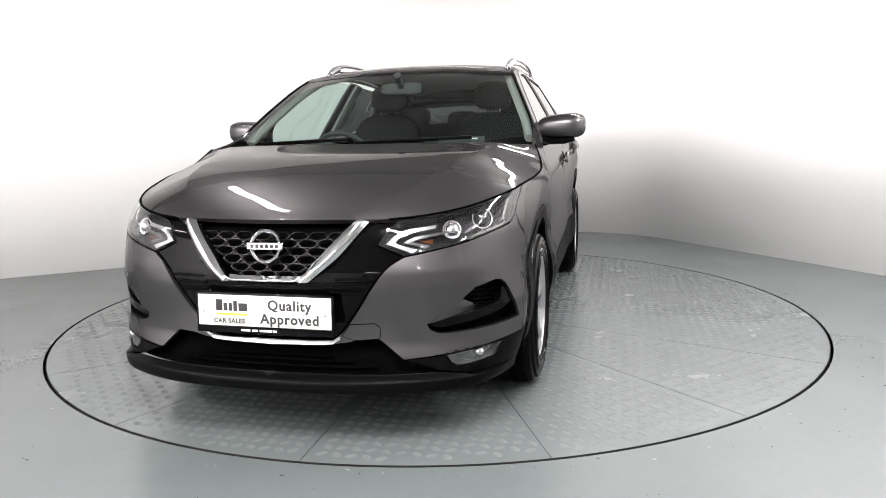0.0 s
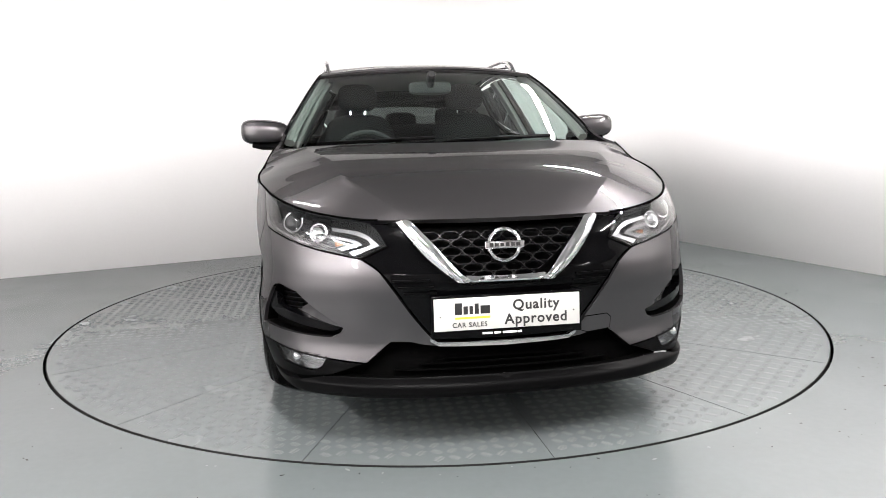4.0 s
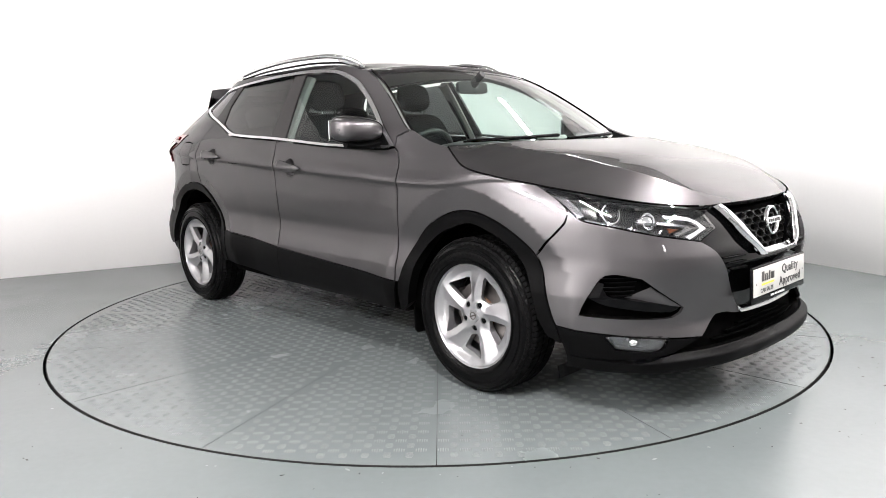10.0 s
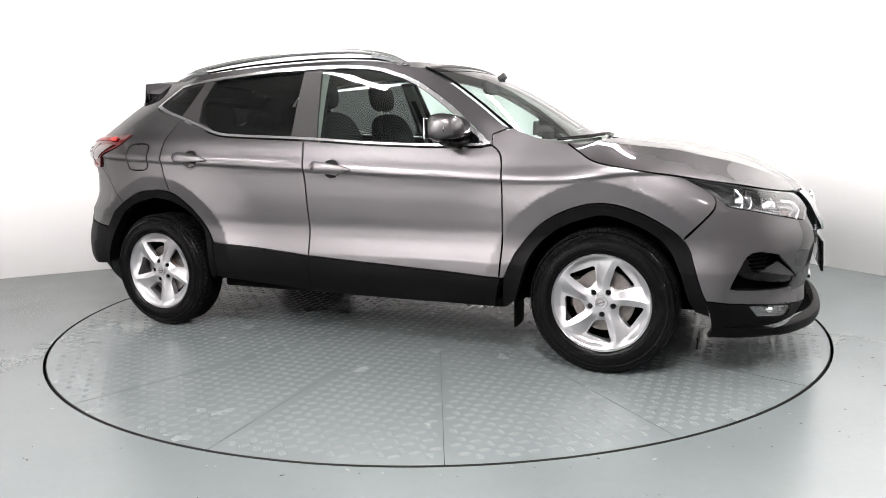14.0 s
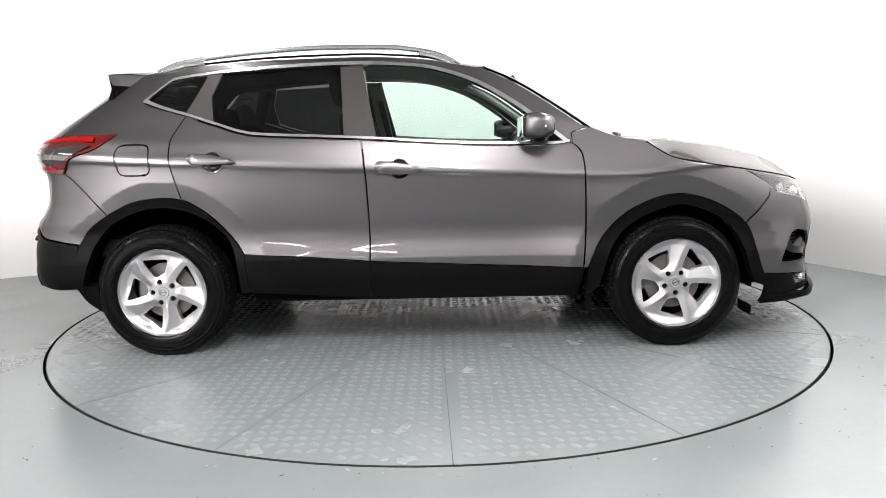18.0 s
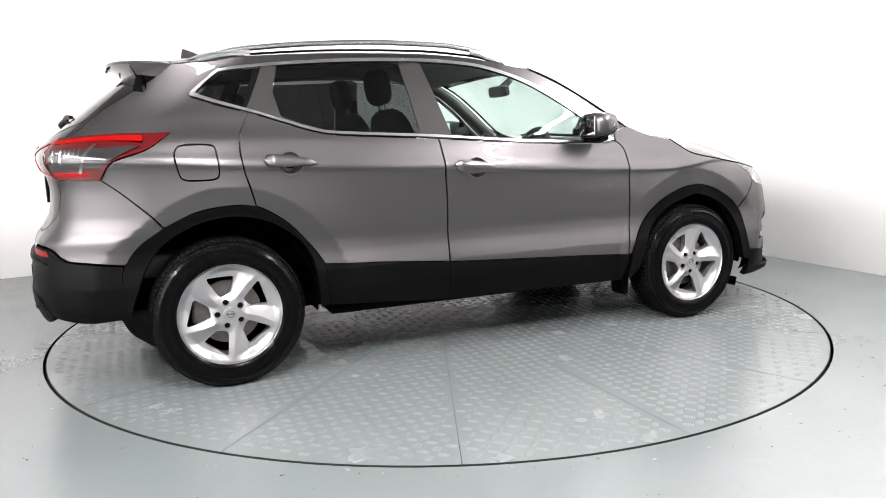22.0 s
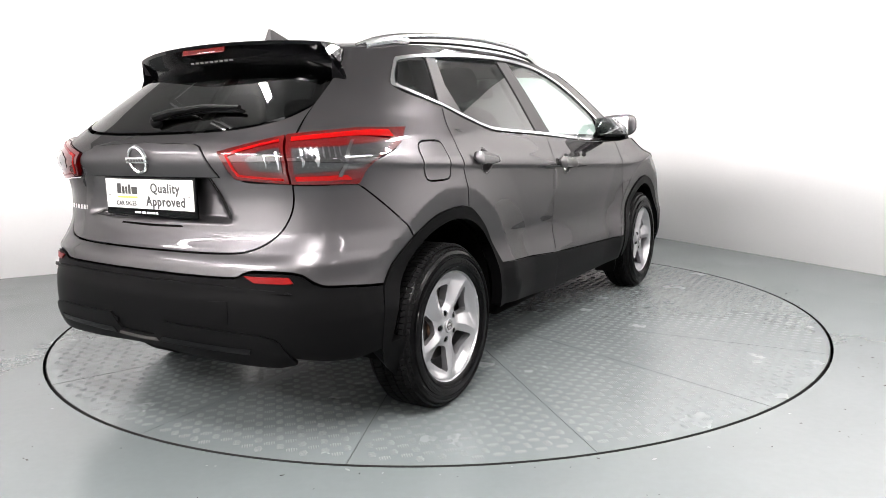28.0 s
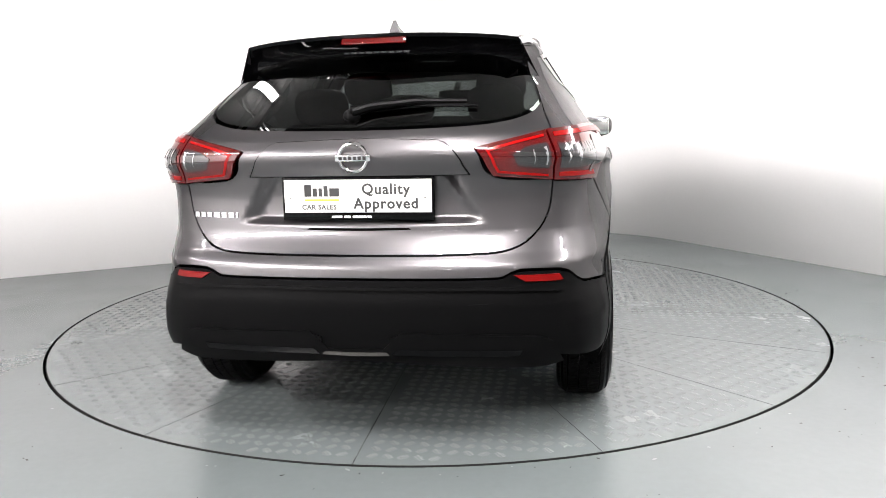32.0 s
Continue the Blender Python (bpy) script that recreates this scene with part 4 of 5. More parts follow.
rb = skin("rear_bumper_cladding", PLASTIC, car, outline([(5.64, .643), (5.2, .644), (5.13, .65), (5.08, .668), (4.93, .663), (4.88, .645), (4.829, .615), (4.72, .604), (4.588, .589)], [(4.612, .36)], [(4.78, .35), (4.96, .375)], [(5.05, .39), (5.64, .40)], [(5.64, .643)]), lift=.004, sides=BOTH, whole=True, label="black plastic rear bumper cladding")[0]
skin("rear_step", PLASTIC, rb, outline([(5.64, .618), (5.2, .618), (4.95, .605)], [(4.93, .596), (5.2, .606), (5.64, .606)], [(5.64, .618)]), lift=lambda s, z: .016, sides=BOTH, whole=True, gap=0, fold=.02)
skin("rear_diffuser", PLASTIC, rb, outline([*SKID], [(5.0, .345), (5.64, .37)], [(5.64, .41)]), lift=.012, sides=BOTH, whole=True, gap=0, fold=.02)
skin("diffuser_panel", PLASTIC, rb, outline([(5.0, .435), (5.03, .452), (5.489, .469)], [(5.555, .405)], [(5.53, .392)], [(5.073, .392)], [(5.0, .435)]), lift=.014, sides=BOTH, gap=0, fold=.012)
skin("diffuser_blade", GLOSSBLACK, rb, outline([(5.09, .410), (5.50, .412)], [(5.52, .394)], [(5.10, .392)], [(5.09, .410)]), lift=.018, sides=BOTH, gap=0, fold=.006)
skin("diffuser_inlay", STEEL, rb, outline([(5.64, .398), (5.54, .402)], [(5.53, .392), (5.64, .388)], [(5.64, .398)]), lift=.016, sides=BOTH, whole=True, gap=0, fold=.004)
skin("tow_cover", PLASTIC, rb, outline([(5.26, .562), (5.17, .566)], [(5.18, .487)], [(5.268, .482)], [(5.26, .562)]), lift=.0065, sides=(-1,), gap=0, fold=.003)
for sg in BOTH:
    skin("reflector", REFLECT, rb, outline([(5.10, .656), (4.94, .653)], [(4.925, .632), (5.06, .634)], [(5.10, .656)]), lift=.009, sides=(sg,), gap=0, fold=.008)
    tl = skin("tail_lamp", REDLENS, car, outline([(4.973, 1.121), (4.70, 1.141), (4.437, 1.147)], [(4.512, 1.078), (4.667, 1.025), (4.738, .955)], [(4.973, .962)], [(4.973, 1.121)]), lift=lambda s, z: .004 + .008 * step(4.5, 4.75, s), sides=(sg,), gap=.001, fold=.02, label="red tail lamp with a smoked centre")[0]
    skin("smoked_centre", SMOKE, tl, outline([(4.955, 1.076), (4.80, 1.078), (4.62, 1.09), (4.545, 1.09)], [(4.64, 1.044), (4.745, 1.012), (4.955, 1.002)], [(4.955, 1.076)]), lift=.0135, sides=(sg,), gap=0, fold=.006)
    for k in range(8):
        sa = 4.79 + .019 * k
        skin("lamp_rib", REFLECTOR, tl, outline([(sa, 1.022), (sa + .006, 1.022)], [(sa + .006, 1.078)], [(sa, 1.078)], [(sa, 1.022)]), lift=.0145, sides=(sg,), gap=0, fold=.003)
    skin("reflector_bowl", SATIN, tl, outline([(4.925, 1.072), (4.865, 1.074)], [(4.872, 1.026), (4.925, 1.022)], [(4.925, 1.072)]), lift=lambda s, z: .0138 - .004 * step(4.87, 4.90, s) * step(4.925, 4.90, s), sides=(sg,), gap=0, fold=.002, cell=.01)
    skin("bright_strip", REFLECTOR, tl, outline([(4.745, 1.10), (4.73, 1.10)], [(4.80, .985)], [(4.815, .985)], [(4.745, 1.10)]), lift=.0145, sides=(sg,), gap=0, fold=.004)
    ti = skin("tailgate_lamp", REDLENS, car, outline([(4.979, 1.119), (5.10, 1.097), (5.238, 1.070)], [(5.18, .981)], [(4.979, .963)], [(4.979, 1.119)]), lift=.012, sides=(sg,), gap=.001, fold=.02, label="red inner lamp on the tailgate")[0]
    skin("pale_centre", SMOKE, ti, outline([(4.992, 1.078), (5.06, 1.068), (5.12, 1.048)], [(5.10, 1.018), (4.992, 1.006)], [(4.992, 1.078)]), lift=.0145, sides=(sg,), gap=0, fold=.004)
    skin("reflector_bowl", SATIN, ti, outline([(5.0, 1.066), (5.05, 1.058)], [(5.045, 1.022), (5.0, 1.016)], [(5.0, 1.066)]), lift=lambda s, z: .0152 - .004 * step(5.0, 5.02, s) * step(5.05, 5.03, s), sides=(sg,), gap=0, fold=.002, cell=.01)
    skin("light_guide", mat("bright_red_guide", (.17, .0012, .0012), .15, 0, coat=.1, spec=.2) if sg < 0 else bpy.data.materials["bright_red_guide"], ti, outline([(4.995, 1.104), (5.10, 1.084), (5.205, 1.062)], [(5.165, .993)], [(4.995, .976)], [(4.995, .984)], [(5.158, .999)], [(5.192, 1.056)], [(5.10, 1.077), (4.995, 1.097)], [(4.995, 1.104)]), lift=.0148, sides=(sg,), gap=0, fold=.004)
    skin("light_guide", bpy.data.materials["bright_red_guide"], tl, outline([(4.955, 1.110), (4.72, 1.128), (4.56, 1.130)], [(4.54, 1.108)], [(4.72, 1.112), (4.955, 1.098)], [(4.955, 1.110)]), lift=.0142, sides=(sg,), gap=0, fold=.004)
    skin("light_guide", bpy.data.materials["bright_red_guide"], tl, outline([(4.955, .990), (4.78, .990)], [(4.765, .972)], [(4.955, .974)], [(4.955, .990)]), lift=.0142, sides=(sg,), gap=0, fold=.004)


# spoiler
def trail(w):
    return Vector((-1.765 + .11 * w * w, .53 * w, 1.486 - .010 * w * w - .008 * w ** 6))


def spoiler_top(u, v):
    w = 1 - 2 * v
    a = Vector(roof_point(1, 1 - v)) + Vector((-.004, 0, -.001))
    b = trail(w)
    p = a.lerp(b, u)
    p.z += .012 * u * (1 - u) * 4 * .5
    return p


def spoiler_face(u, v):
    w = 1 - 2 * v
    a = trail(w) + Vector((.006, 0, -.012))
    b = Vector((-1.715 + .115 * w * w, .602 * w, 1.352 - .028 * w * w))
    p = a.lerp(b, u)
    p.x += .05 * math.sin(math.pi * u) * (1 - .3 * w * w)
    return p


def spoiler_lip(u, v):
    w = 1 - 2 * v
    a, b = trail(w), trail(w) + Vector((.006, 0, -.012))
    return a.lerp(b, u)


sp = patch("roof_spoiler", PAINT, car, spoiler_top, 10, 40, .0, "dark grey roof spoiler with a gloss black underside")
patch("spoiler_lip", GLOSSBLACK, sp, spoiler_lip, 2, 40)
patch("spoiler_face", GLOSSBLACK, sp, spoiler_face, 10, 40)
for sg in BOTH:
    A = Vector(roof_point(1, 1 if sg > 0 else 0)) + Vector((0, -.004 * sg, 0))
    B = Vector((-1.655, .53 * sg, 1.468))
    C, D = (Vector(shell(round_at_x(x_, z_), z_, -.003)) for x_, z_ in ((-1.65, 1.33), (-1.54, 1.405)))
    C.y *= sg
    D.y *= sg

    Q, Fe = Vector((-1.625, .553 * sg, 1.41)), spoiler_face(1, 0 if sg > 0 else 1)
    for nm, mt, tri in (("spoiler_cheek", PAINT, (A, D, Q, B)), ("spoiler_end", GLOSSBLACK, (D, C, Q)), ("spoiler_end", GLOSSBLACK, (Q, C, Fe)), ("spoiler_end", GLOSSBLACK, (B, Q, Fe))):
        bm = bmesh.new()
        f = bm.faces.new([bm.verts.new(q) for q in tri])
        f.normal_update()
        if f.normal.y * sg < 0:
            f.normal_flip()
        part(nm, bm, mt, sp, smooth=False)
bm = bmesh.new()
box(bm, -.004, .004, -.122, .122, -.012, .012, .003)
brake = part("brake_light", bm, REDLENS, sp, "red high-level brake light")
brake.matrix_basis = pose(-1.755, 0, 1.462, 0, 18, 0)
for k in range(9):
    bm = bmesh.new()
    box(bm, -.0015, .0015, -.010, .010, -.0035, .0035)
    o = part("window_mark", bm, SMOKE, sp)
    o.matrix_basis = pose(-1.716, .115 - .0287 * k, 1.425, 0, -12, 0)

# rear wiper
bm = bmesh.new()
tube(bm, [(-1.965, .03, 1.19), (-1.985, .02, 1.20), (-1.965, -.04, 1.218), (-1.945, -.2, 1.232), (-1.915, -.36, 1.228)], lambda t: .024 - .014 * t, 10, .9)
wp = part("rear_wiper", bm, PLASTIC, car, "black rear wiper")
bm = bmesh.new()
tube(bm, [(-1.955, -.02, 1.20), (-1.945, -.2, 1.216), (-1.93, -.40, 1.212)], .006, 6)
part("wiper_blade", bm, RUBBER, wp)
bm = bmesh.new()
bmesh.ops.create_uvsphere(bm, u_segments=20, v_segments=10, radius=.032)
bmesh.ops.transform(bm, matrix=pose(-1.975, .03, 1.185) @ Matrix.Diagonal((.7, 1, .8, 1)), verts=bm.verts[:])
part("wiper_cap", bm, PLASTIC, wp)
# front wipers and the cowl
for y0, y1, x0 in ((-.62, -.08, 1.13), (-.02, .52, 1.18)):
    bm = bmesh.new()
    pts = []
    for k in range(9):
        y = y0 + (y1 - y0) * k / 8
        z = 1.072 + .012 * k / 8
        pts.append((screen(y, z + .01)[0] + .022, y, z + .016))
    tube(bm, pts, lambda t: .005 + .009 * t, 8, .7)
    w_ = part("front_wiper", bm, PLASTIC, car, "black windscreen wiper")
    bm = bmesh.new()
    tube(bm, [(p[0] - .005, p[1] - .02, p[2] - .008) for p in pts[:7]], .005, 6)
    part("wiper_blade", bm, RUBBER, w_)
patch("cowl", PLASTIC, car, lambda u, v: (lambda u, v: (1.245 + .03 - .34 * (2 * v - 1) ** 2 * .44 - .13 * u, (2 * v - 1) * .70, 1.062 + .012 * u - .012 * (1 - u) - .01 * (2 * v - 1) ** 2))(u, 1 - v), 4, 20, label="black plastic cowl")
# shark fin
bm = bmesh.new()
prof = [(-1.385, 1.588), (-1.37, 1.586), (-1.33, 1.572), (-1.275, 1.545), (-1.395, 1.54)]
for sg in (1, -1):
    vs = [bm.verts.new((x, sg * (.005 if z > 1.56 else .022), z)) for x, z in prof]
    bm.faces.new(vs if sg < 0 else vs[::-1])
bm.verts.ensure_lookup_table()
n = len(prof)
for i in range(n):
    j = (i + 1) % n
    bm.faces.new((bm.verts[i], bm.verts[j], bm.verts[n + j], bm.verts[n + i]))
bmesh.ops.recalc_face_normals(bm, faces=bm.faces[:])
part("shark_fin_aerial", bm, PAINT, car, "grey shark-fin aerial")
# roof rails
for sg in BOTH:
    RY = curve((-1.4, .495), (-1.2, .54), (-.6, .578), (0, .572), (.25, .56))
    RZ = curve((-1.4, 1.482), (-1.32, 1.506), (-1.15, 1.535), (-.8, 1.566), (-.45, 1.58), (-.15, 1.576), (.05, 1.552), (.17, 1.518), (.235, 1.485))
    bm = bmesh.new()
    tube(bm, [(x, sg * RY(x), RZ(x)) for x in [-1.4 + 1.635 * k / 40 for k in range(41)]], lambda t: .008 + .008 * step(0, .08, t) * step(1, .93, t), 12, .8)
    r_ = part("roof_rail", bm, SATIN, car, "satin silver roof rail")
    for x0, x1 in ((-1.36, -1.12), (.02, .2)):
        bm = bmesh.new()
        tube(bm, [(x0 + (x1 - x0) * k / 6, sg * RY(x0 + (x1 - x0) * k / 6), min(RZ(x0 + (x1 - x0) * k / 6), ROOF_EDGE(x0) + .05) - .012) for k in range(7)], .018, 8, 1.0)
        part("rail_foot", bm, SATIN, r_)
    bm = bmesh.new()
    tube(bm, [(x, sg * (RY(x) + .004), ROOF_EDGE(x) + .012) for x in [-1.3 + 1.5 * k / 30 for k in range(31)]], .006, 6)
    part("rail_base", bm, RUBBER, r_)

# mirrors and handles
for sg in BOTH:
    bm = bmesh.new()
    bmesh.ops.create_cube(bm, size=1)
    bmesh.ops.subdivide_edges(bm, edges=bm.edges[:], cuts=7, use_grid_fill=True)
    for v in bm.verts:
        q = Vector((v.co.x * 2, v.co.y * 2, v.co.z * 2))
        k = (abs(q.x) ** 3.2 + abs(q.y) ** 3.2 + abs(q.z) ** 3.2) ** (1 / 3.2)
        q = q / k
        front = max(0, q.x)
        v.co = Vector((.60 + q.x * (.087 if q.x > 0 else .080), sg * (.914 + q.y * .126 - .015 * front), 1.145 + q.z * .066 * (1 - .2 * front) + .010 * q.y * (1 if q.z > 0 else .2)))
    mi = part("door_mirror", bm, PAINT, car, "dark grey door mirror with a turn repeater")
    bm = bmesh.new()
    box(bm, .515, .523, .815 * sg if sg > 0 else -1.015, 1.015 if sg > 0 else -.815, 1.095, 1.194, .003)
    part("mirror_glass", bm, MIRRORGLASS, mi)
    bm = bmesh.new()
    tube(bm, [(.64, sg * .775, 1.092), (.635, sg * .82, 1.080), (.62, sg * .86, 1.071), (.61, sg * .93, 1.070), (.605, sg * .98, 1.080)], lambda t: .044 - .018 * t, 12, .6)
    part("mirror_foot", bm, PLASTIC, mi)
    bm = bmesh.new()
    tube(bm, [(.6745 - .052 * k * k / 16, sg * (.85 + .046 * k), 1.130 + .004 * k) for k in range(5)], .009, 8, .7)
    part("turn_repeater", bm, CHROME, mi, "clear turn repeater strip")
    bm = bmesh.new()
    tube(bm, [(.6735 - .052 * k * k / 16, sg * (.845 + .047 * k), 1.115 + .004 * k) for k in range(5)], .007, 8, .5)
    part("dark_groove", bm, GLOSSBLACK, mi)
    for hs, hz, d in ((2.926, .948, 0), (3.862, 1.001, 1)):
        # the bar: a tapering rounded section that bows out between its two feet
        bm = bmesh.new()
        rings = []
        for k in range(17):
            u = k / 16
            s_ = hs + .126 - .246 * u
            half = (.0225 - .010 * step(.25, 1, u)) * math.sqrt(max(.02, min(1, u * 14, (1 - u) * 7)))
            zc = hz + .0145 - .019 * u
            out = .007 + .017 * step(0, .16, u) * step(1.02, .8, u)
            ring = []
            for i in range(12):
                a_ = 2 * math.pi * i / 12
                cz, cy = math.sin(a_), math.cos(a_)
                cz, cy = math.copysign(abs(cz) ** .7, cz), math.copysign(abs(cy) ** .7, cy)
                q = shell(s_, zc + half * cz, out + .0075 * cy)
                ring.append(bm.verts.new((q[0], q[1] * sg, q[2])))
            rings.append(ring)
        for r_, q_ in zip(rings, rings[1:]):
            for i in range(12):
                j = (i + 1) % 12
                bm.faces.new((r_[i], r_[j], q_[j], q_[i]))
        bm.faces.new(rings[0])
        bm.faces.new(rings[-1])
        bmesh.ops.recalc_face_normals(bm, faces=bm.faces[:])
        hd = part("door_handle", bm, PAINT, [o for o in car.children if o.name.startswith("front_door" if not d else "rear_door")][0 if sg < 0 else 1], "body-coloured door handle")
        bm = bmesh.new()
        ring_ = []
        for r0, lf in ((.058, .0004), (.054, .0022), (.0495, .0012), (.0485, -.006), (.044, -.015), (.036, -.026), (.02, -.032), (.001, -.034)):
            ring_.append([bm.verts.new((lambda q: (q[0], q[1] * sg, q[2]))(shell(hs + r0 * 1.04 * math.cos(a), hz + r0 * math.sin(a), lf))) for a in [2 * math.pi * i / 32 for i in range(32)]])
        for a_, b_ in zip(ring_, ring_[1:]):
            for i in range(32):
                j = (i + 1) % 32
                bm.faces.new((a_[i], a_[j], b_[j], b_[i]) if sg < 0 else (a_[j], a_[i], b_[i], b_[j]))
        part("handle_bowl", bm, PAINT, hd)
        if not d and sg < 0:
            bm = bmesh.new()
            lathe(bm, [(.0005, -.0012), (.005, -.0012), (.0062, 0)], 16)
            q, n_ = shell(hs + .100, hz + .012, .039), normal(hs + .1, hz + .012)
            o = part("key_lock", bm, STEEL, hd)
            o.matrix_basis = pose(q[0], -q[1], q[2])

# ---- wheels ----
HUBS = [(1.323, -1), (1.323, 1), (-1.323, -1), (-1.323, 1)]


def wheel(x, sg, turn, twin=None):
    w = new("wheel")
    w.parent = car
    tagged(w, "silver five-spoke alloy wheel with a black tyre")
    w.matrix_basis = pose(x, sg * .78, .3375, 0, turn, 0) if sg < 0 else pose(x, sg * .78, .3375, 0, -turn, 180)
    if twin:
        for name, data, label, kind in twin:
            o = new(name, data)
            o.parent = w
            if label or kind:
                tagged(o, label, kind=kind)
        return twin
    made = []

    def piece(name, bm, material, label="", kind=""):
        o = part(name, bm, material, w, label)
        if kind:
            tagged(o, label, kind=kind)
        made.append((name, o.data, label, kind))
    # the wheel's outer face looks along -y
    bm = bmesh.new()
    prof = [(.226, .092), (.232, .101), (.240, .105), (.256, .110), (.262, .110), (.280, .109), (.296, .105), (.300, .1065), (.304, .103), (.316, .097), (.327, .086)]
    prof = prof + [(.334, .072), (.3365, .04), (.337, 0)]
    full = [(r, -h) for r, h in prof] + [(r, h) for r, h in prof[::-1][1:]]
    lathe(bm, full, 72)
    piece("tyre", bm, RUBBER, "black tyre with a ribbed shoulder")
    V, F = [], []
    for i in range(90):
        a = 2 * math.pi * i / 90
        for row, (h0, h1, da) in enumerate(((-.099, -.066, 0), (-.060, -.022, .02), (-.016, .016, .04), (.022, .060, .02), (.066, .099, 0))):
            base = len(V)
            for h in (h0, h1):
                skew = da + (.03 if h == h1 else 0)
                for aa in (a + skew, a + skew + .058):
                    edge = abs(h) > .09
                    for r in ((.309, .3165) if edge else (.333, .3405)):
                        V.append((r * math.cos(aa), h, r * math.sin(aa)))
            F += [[base + q for q in f] for f in ((1, 3, 7, 5), (0, 1, 5, 4), (2, 6, 7, 3), (0, 2, 3, 1), (4, 5, 7, 6))]
    me = bpy.data.meshes.new("tyre_tread")
    me.from_pydata(V, [], F)
    piece("tyre_tread", me, TREAD, "black tread of small blocks", "stuff")
    for r_ in (.246, .284):
        bm = bmesh.new()
        lathe(bm, [(r_, -.105), (r_ + .0015, -.1115), (r_ + .003, -.105)], 72)
        piece("sidewall_ring", bm, RUBBER)
    # raised marks moulded in the sidewall, not readable
    bm = bmesh.new()
    for a0, n in ((40, 9), (215, 12)):
        for k in range(n):
            a1, a2 = radians(a0 + 4.2 * k), radians(a0 + 4.2 * k + 2.7)
            q = [bm.verts.new((r * math.cos(t), h, r * math.sin(t))) for r, h, t in ((.262, -.1108, a1), (.262, -.1108, a2), (.276, -.1103, a2), (.276, -.1103, a1))]
            bm.faces.new(q)
    piece("sidewall_lettering", bm, RUBBER, "", "stuff")
    bm = bmesh.new()
    lathe(bm, [(.218, -.070), (.2225, -.088), (.229, -.0975), (.2325, -.096), (.233, -.088), (.222, -.068), (.212, -.04), (.205, .05), (.205, .09)], 72)
    piece("rim", bm, ALLOY, "silver alloy rim")

    def face(u, v):
        r, a = math.hypot(u, v), math.degrees(math.atan2(v, u))
        # each spoke: a ridge that leans from the hub out, steep on one flank
        k = (a - 36 - 26 + (r - .12) * 90) % 72
        k = k - 72 if k > 36 else k
        lean = -.026 * min(1, abs(k) / (20 if k > 0 else 30)) * step(.05, .10, r) * step(.226, .19, r)
        h = -.086 - .005 * step(.10, .2, r) + .007 * step(.10, .055, r) - lean
        return u, h, v
    rim_pts = [(.2215 * math.cos(2 * math.pi * i / 80), .2215 * math.sin(2 * math.pi * i / 80)) for i in range(80)]
    holes = []
    for k in range(5):
        a = radians(36 + 72 * k)
        run = outline([(.0855, .009), (.0845, -.004), (.0875, -.018), (.0895, -.030), (.096, -.041)], [(.137, -.069), (.150, -.0745), (.157, -.068)], [(.185, .018), (.1885, .033), (.182, .0375)], [(.170, .036), (.094, .0165), (.0855, .009)], gap=.006)
        holes.append([(p * math.cos(a) - q * math.sin(a), p * math.sin(a) + q * math.cos(a)) for p, q in run])
        holes.append([(.0565 * math.cos(a) + .0142 * math.cos(2 * math.pi * j / 14), .0565 * math.sin(a) + .0142 * math.sin(2 * math.pi * j / 14)) for j in range(14)])
    sk = skin("spokes", ALLOY, w, rim_pts, holes=holes, surf=face, sides=(1,), cell=.008, fold=.034, gap=0, label="five broad silver spokes")[0]
    made.append(("spokes", sk.data, "five broad silver spokes", ""))
    for k in range(5):
        a = radians(36 + 72 * k)
        bm = bmesh.new()
        lathe(bm, [(.0005, -.076), (.0095, -.076), (.0112, -.073), (.0112, -.06), (.016, -.058)], 6)
        bmesh.ops.translate(bm, vec=(.0565 * math.cos(a), 0, .0565 * math.sin(a)), verts=bm.verts[:])
        piece("wheel_nut", bm, GLOSSBLACK, "dark steel wheel nut")
    bm = bmesh.new()
    lathe(bm, [(.0005, -.0835), (.021, -.0835), (.0225, -.086), (.028, -.0865), (.0305, -.082), (.031, -.070)], 32)
    piece("centre_cap", bm, ALLOY, "silver centre cap with a small mark")
    bm = bmesh.new()
    lathe(bm, [(.0135, -.0838), (.0135, -.0855), (.0165, -.0855), (.0165, -.0838)], 28)
    box(bm, -.019, .019, -.0858, -.0838, -.0028, .0028)
    piece("cap_mark", bm, STEEL)
    bm = bmesh.new()
    lathe(bm, [(.07, -.02), (.145, -.02), (.145, .0), (.07, .0)], 48, close=True)
    piece("brake_disc", bm, STEEL, "worn steel brake disc")
    bm = bmesh.new()
    lathe(bm, [(.001, -.035), (.068, -.035), (.075, -.02), (.075, .05)], 32)
    piece("hub", bm, RUST, "rusty hub")
    bm = bmesh.new()
    lathe(bm, [(.001, .055), (.215, .055)], 32)
    piece("back_plate", bm, DARK)
    return made


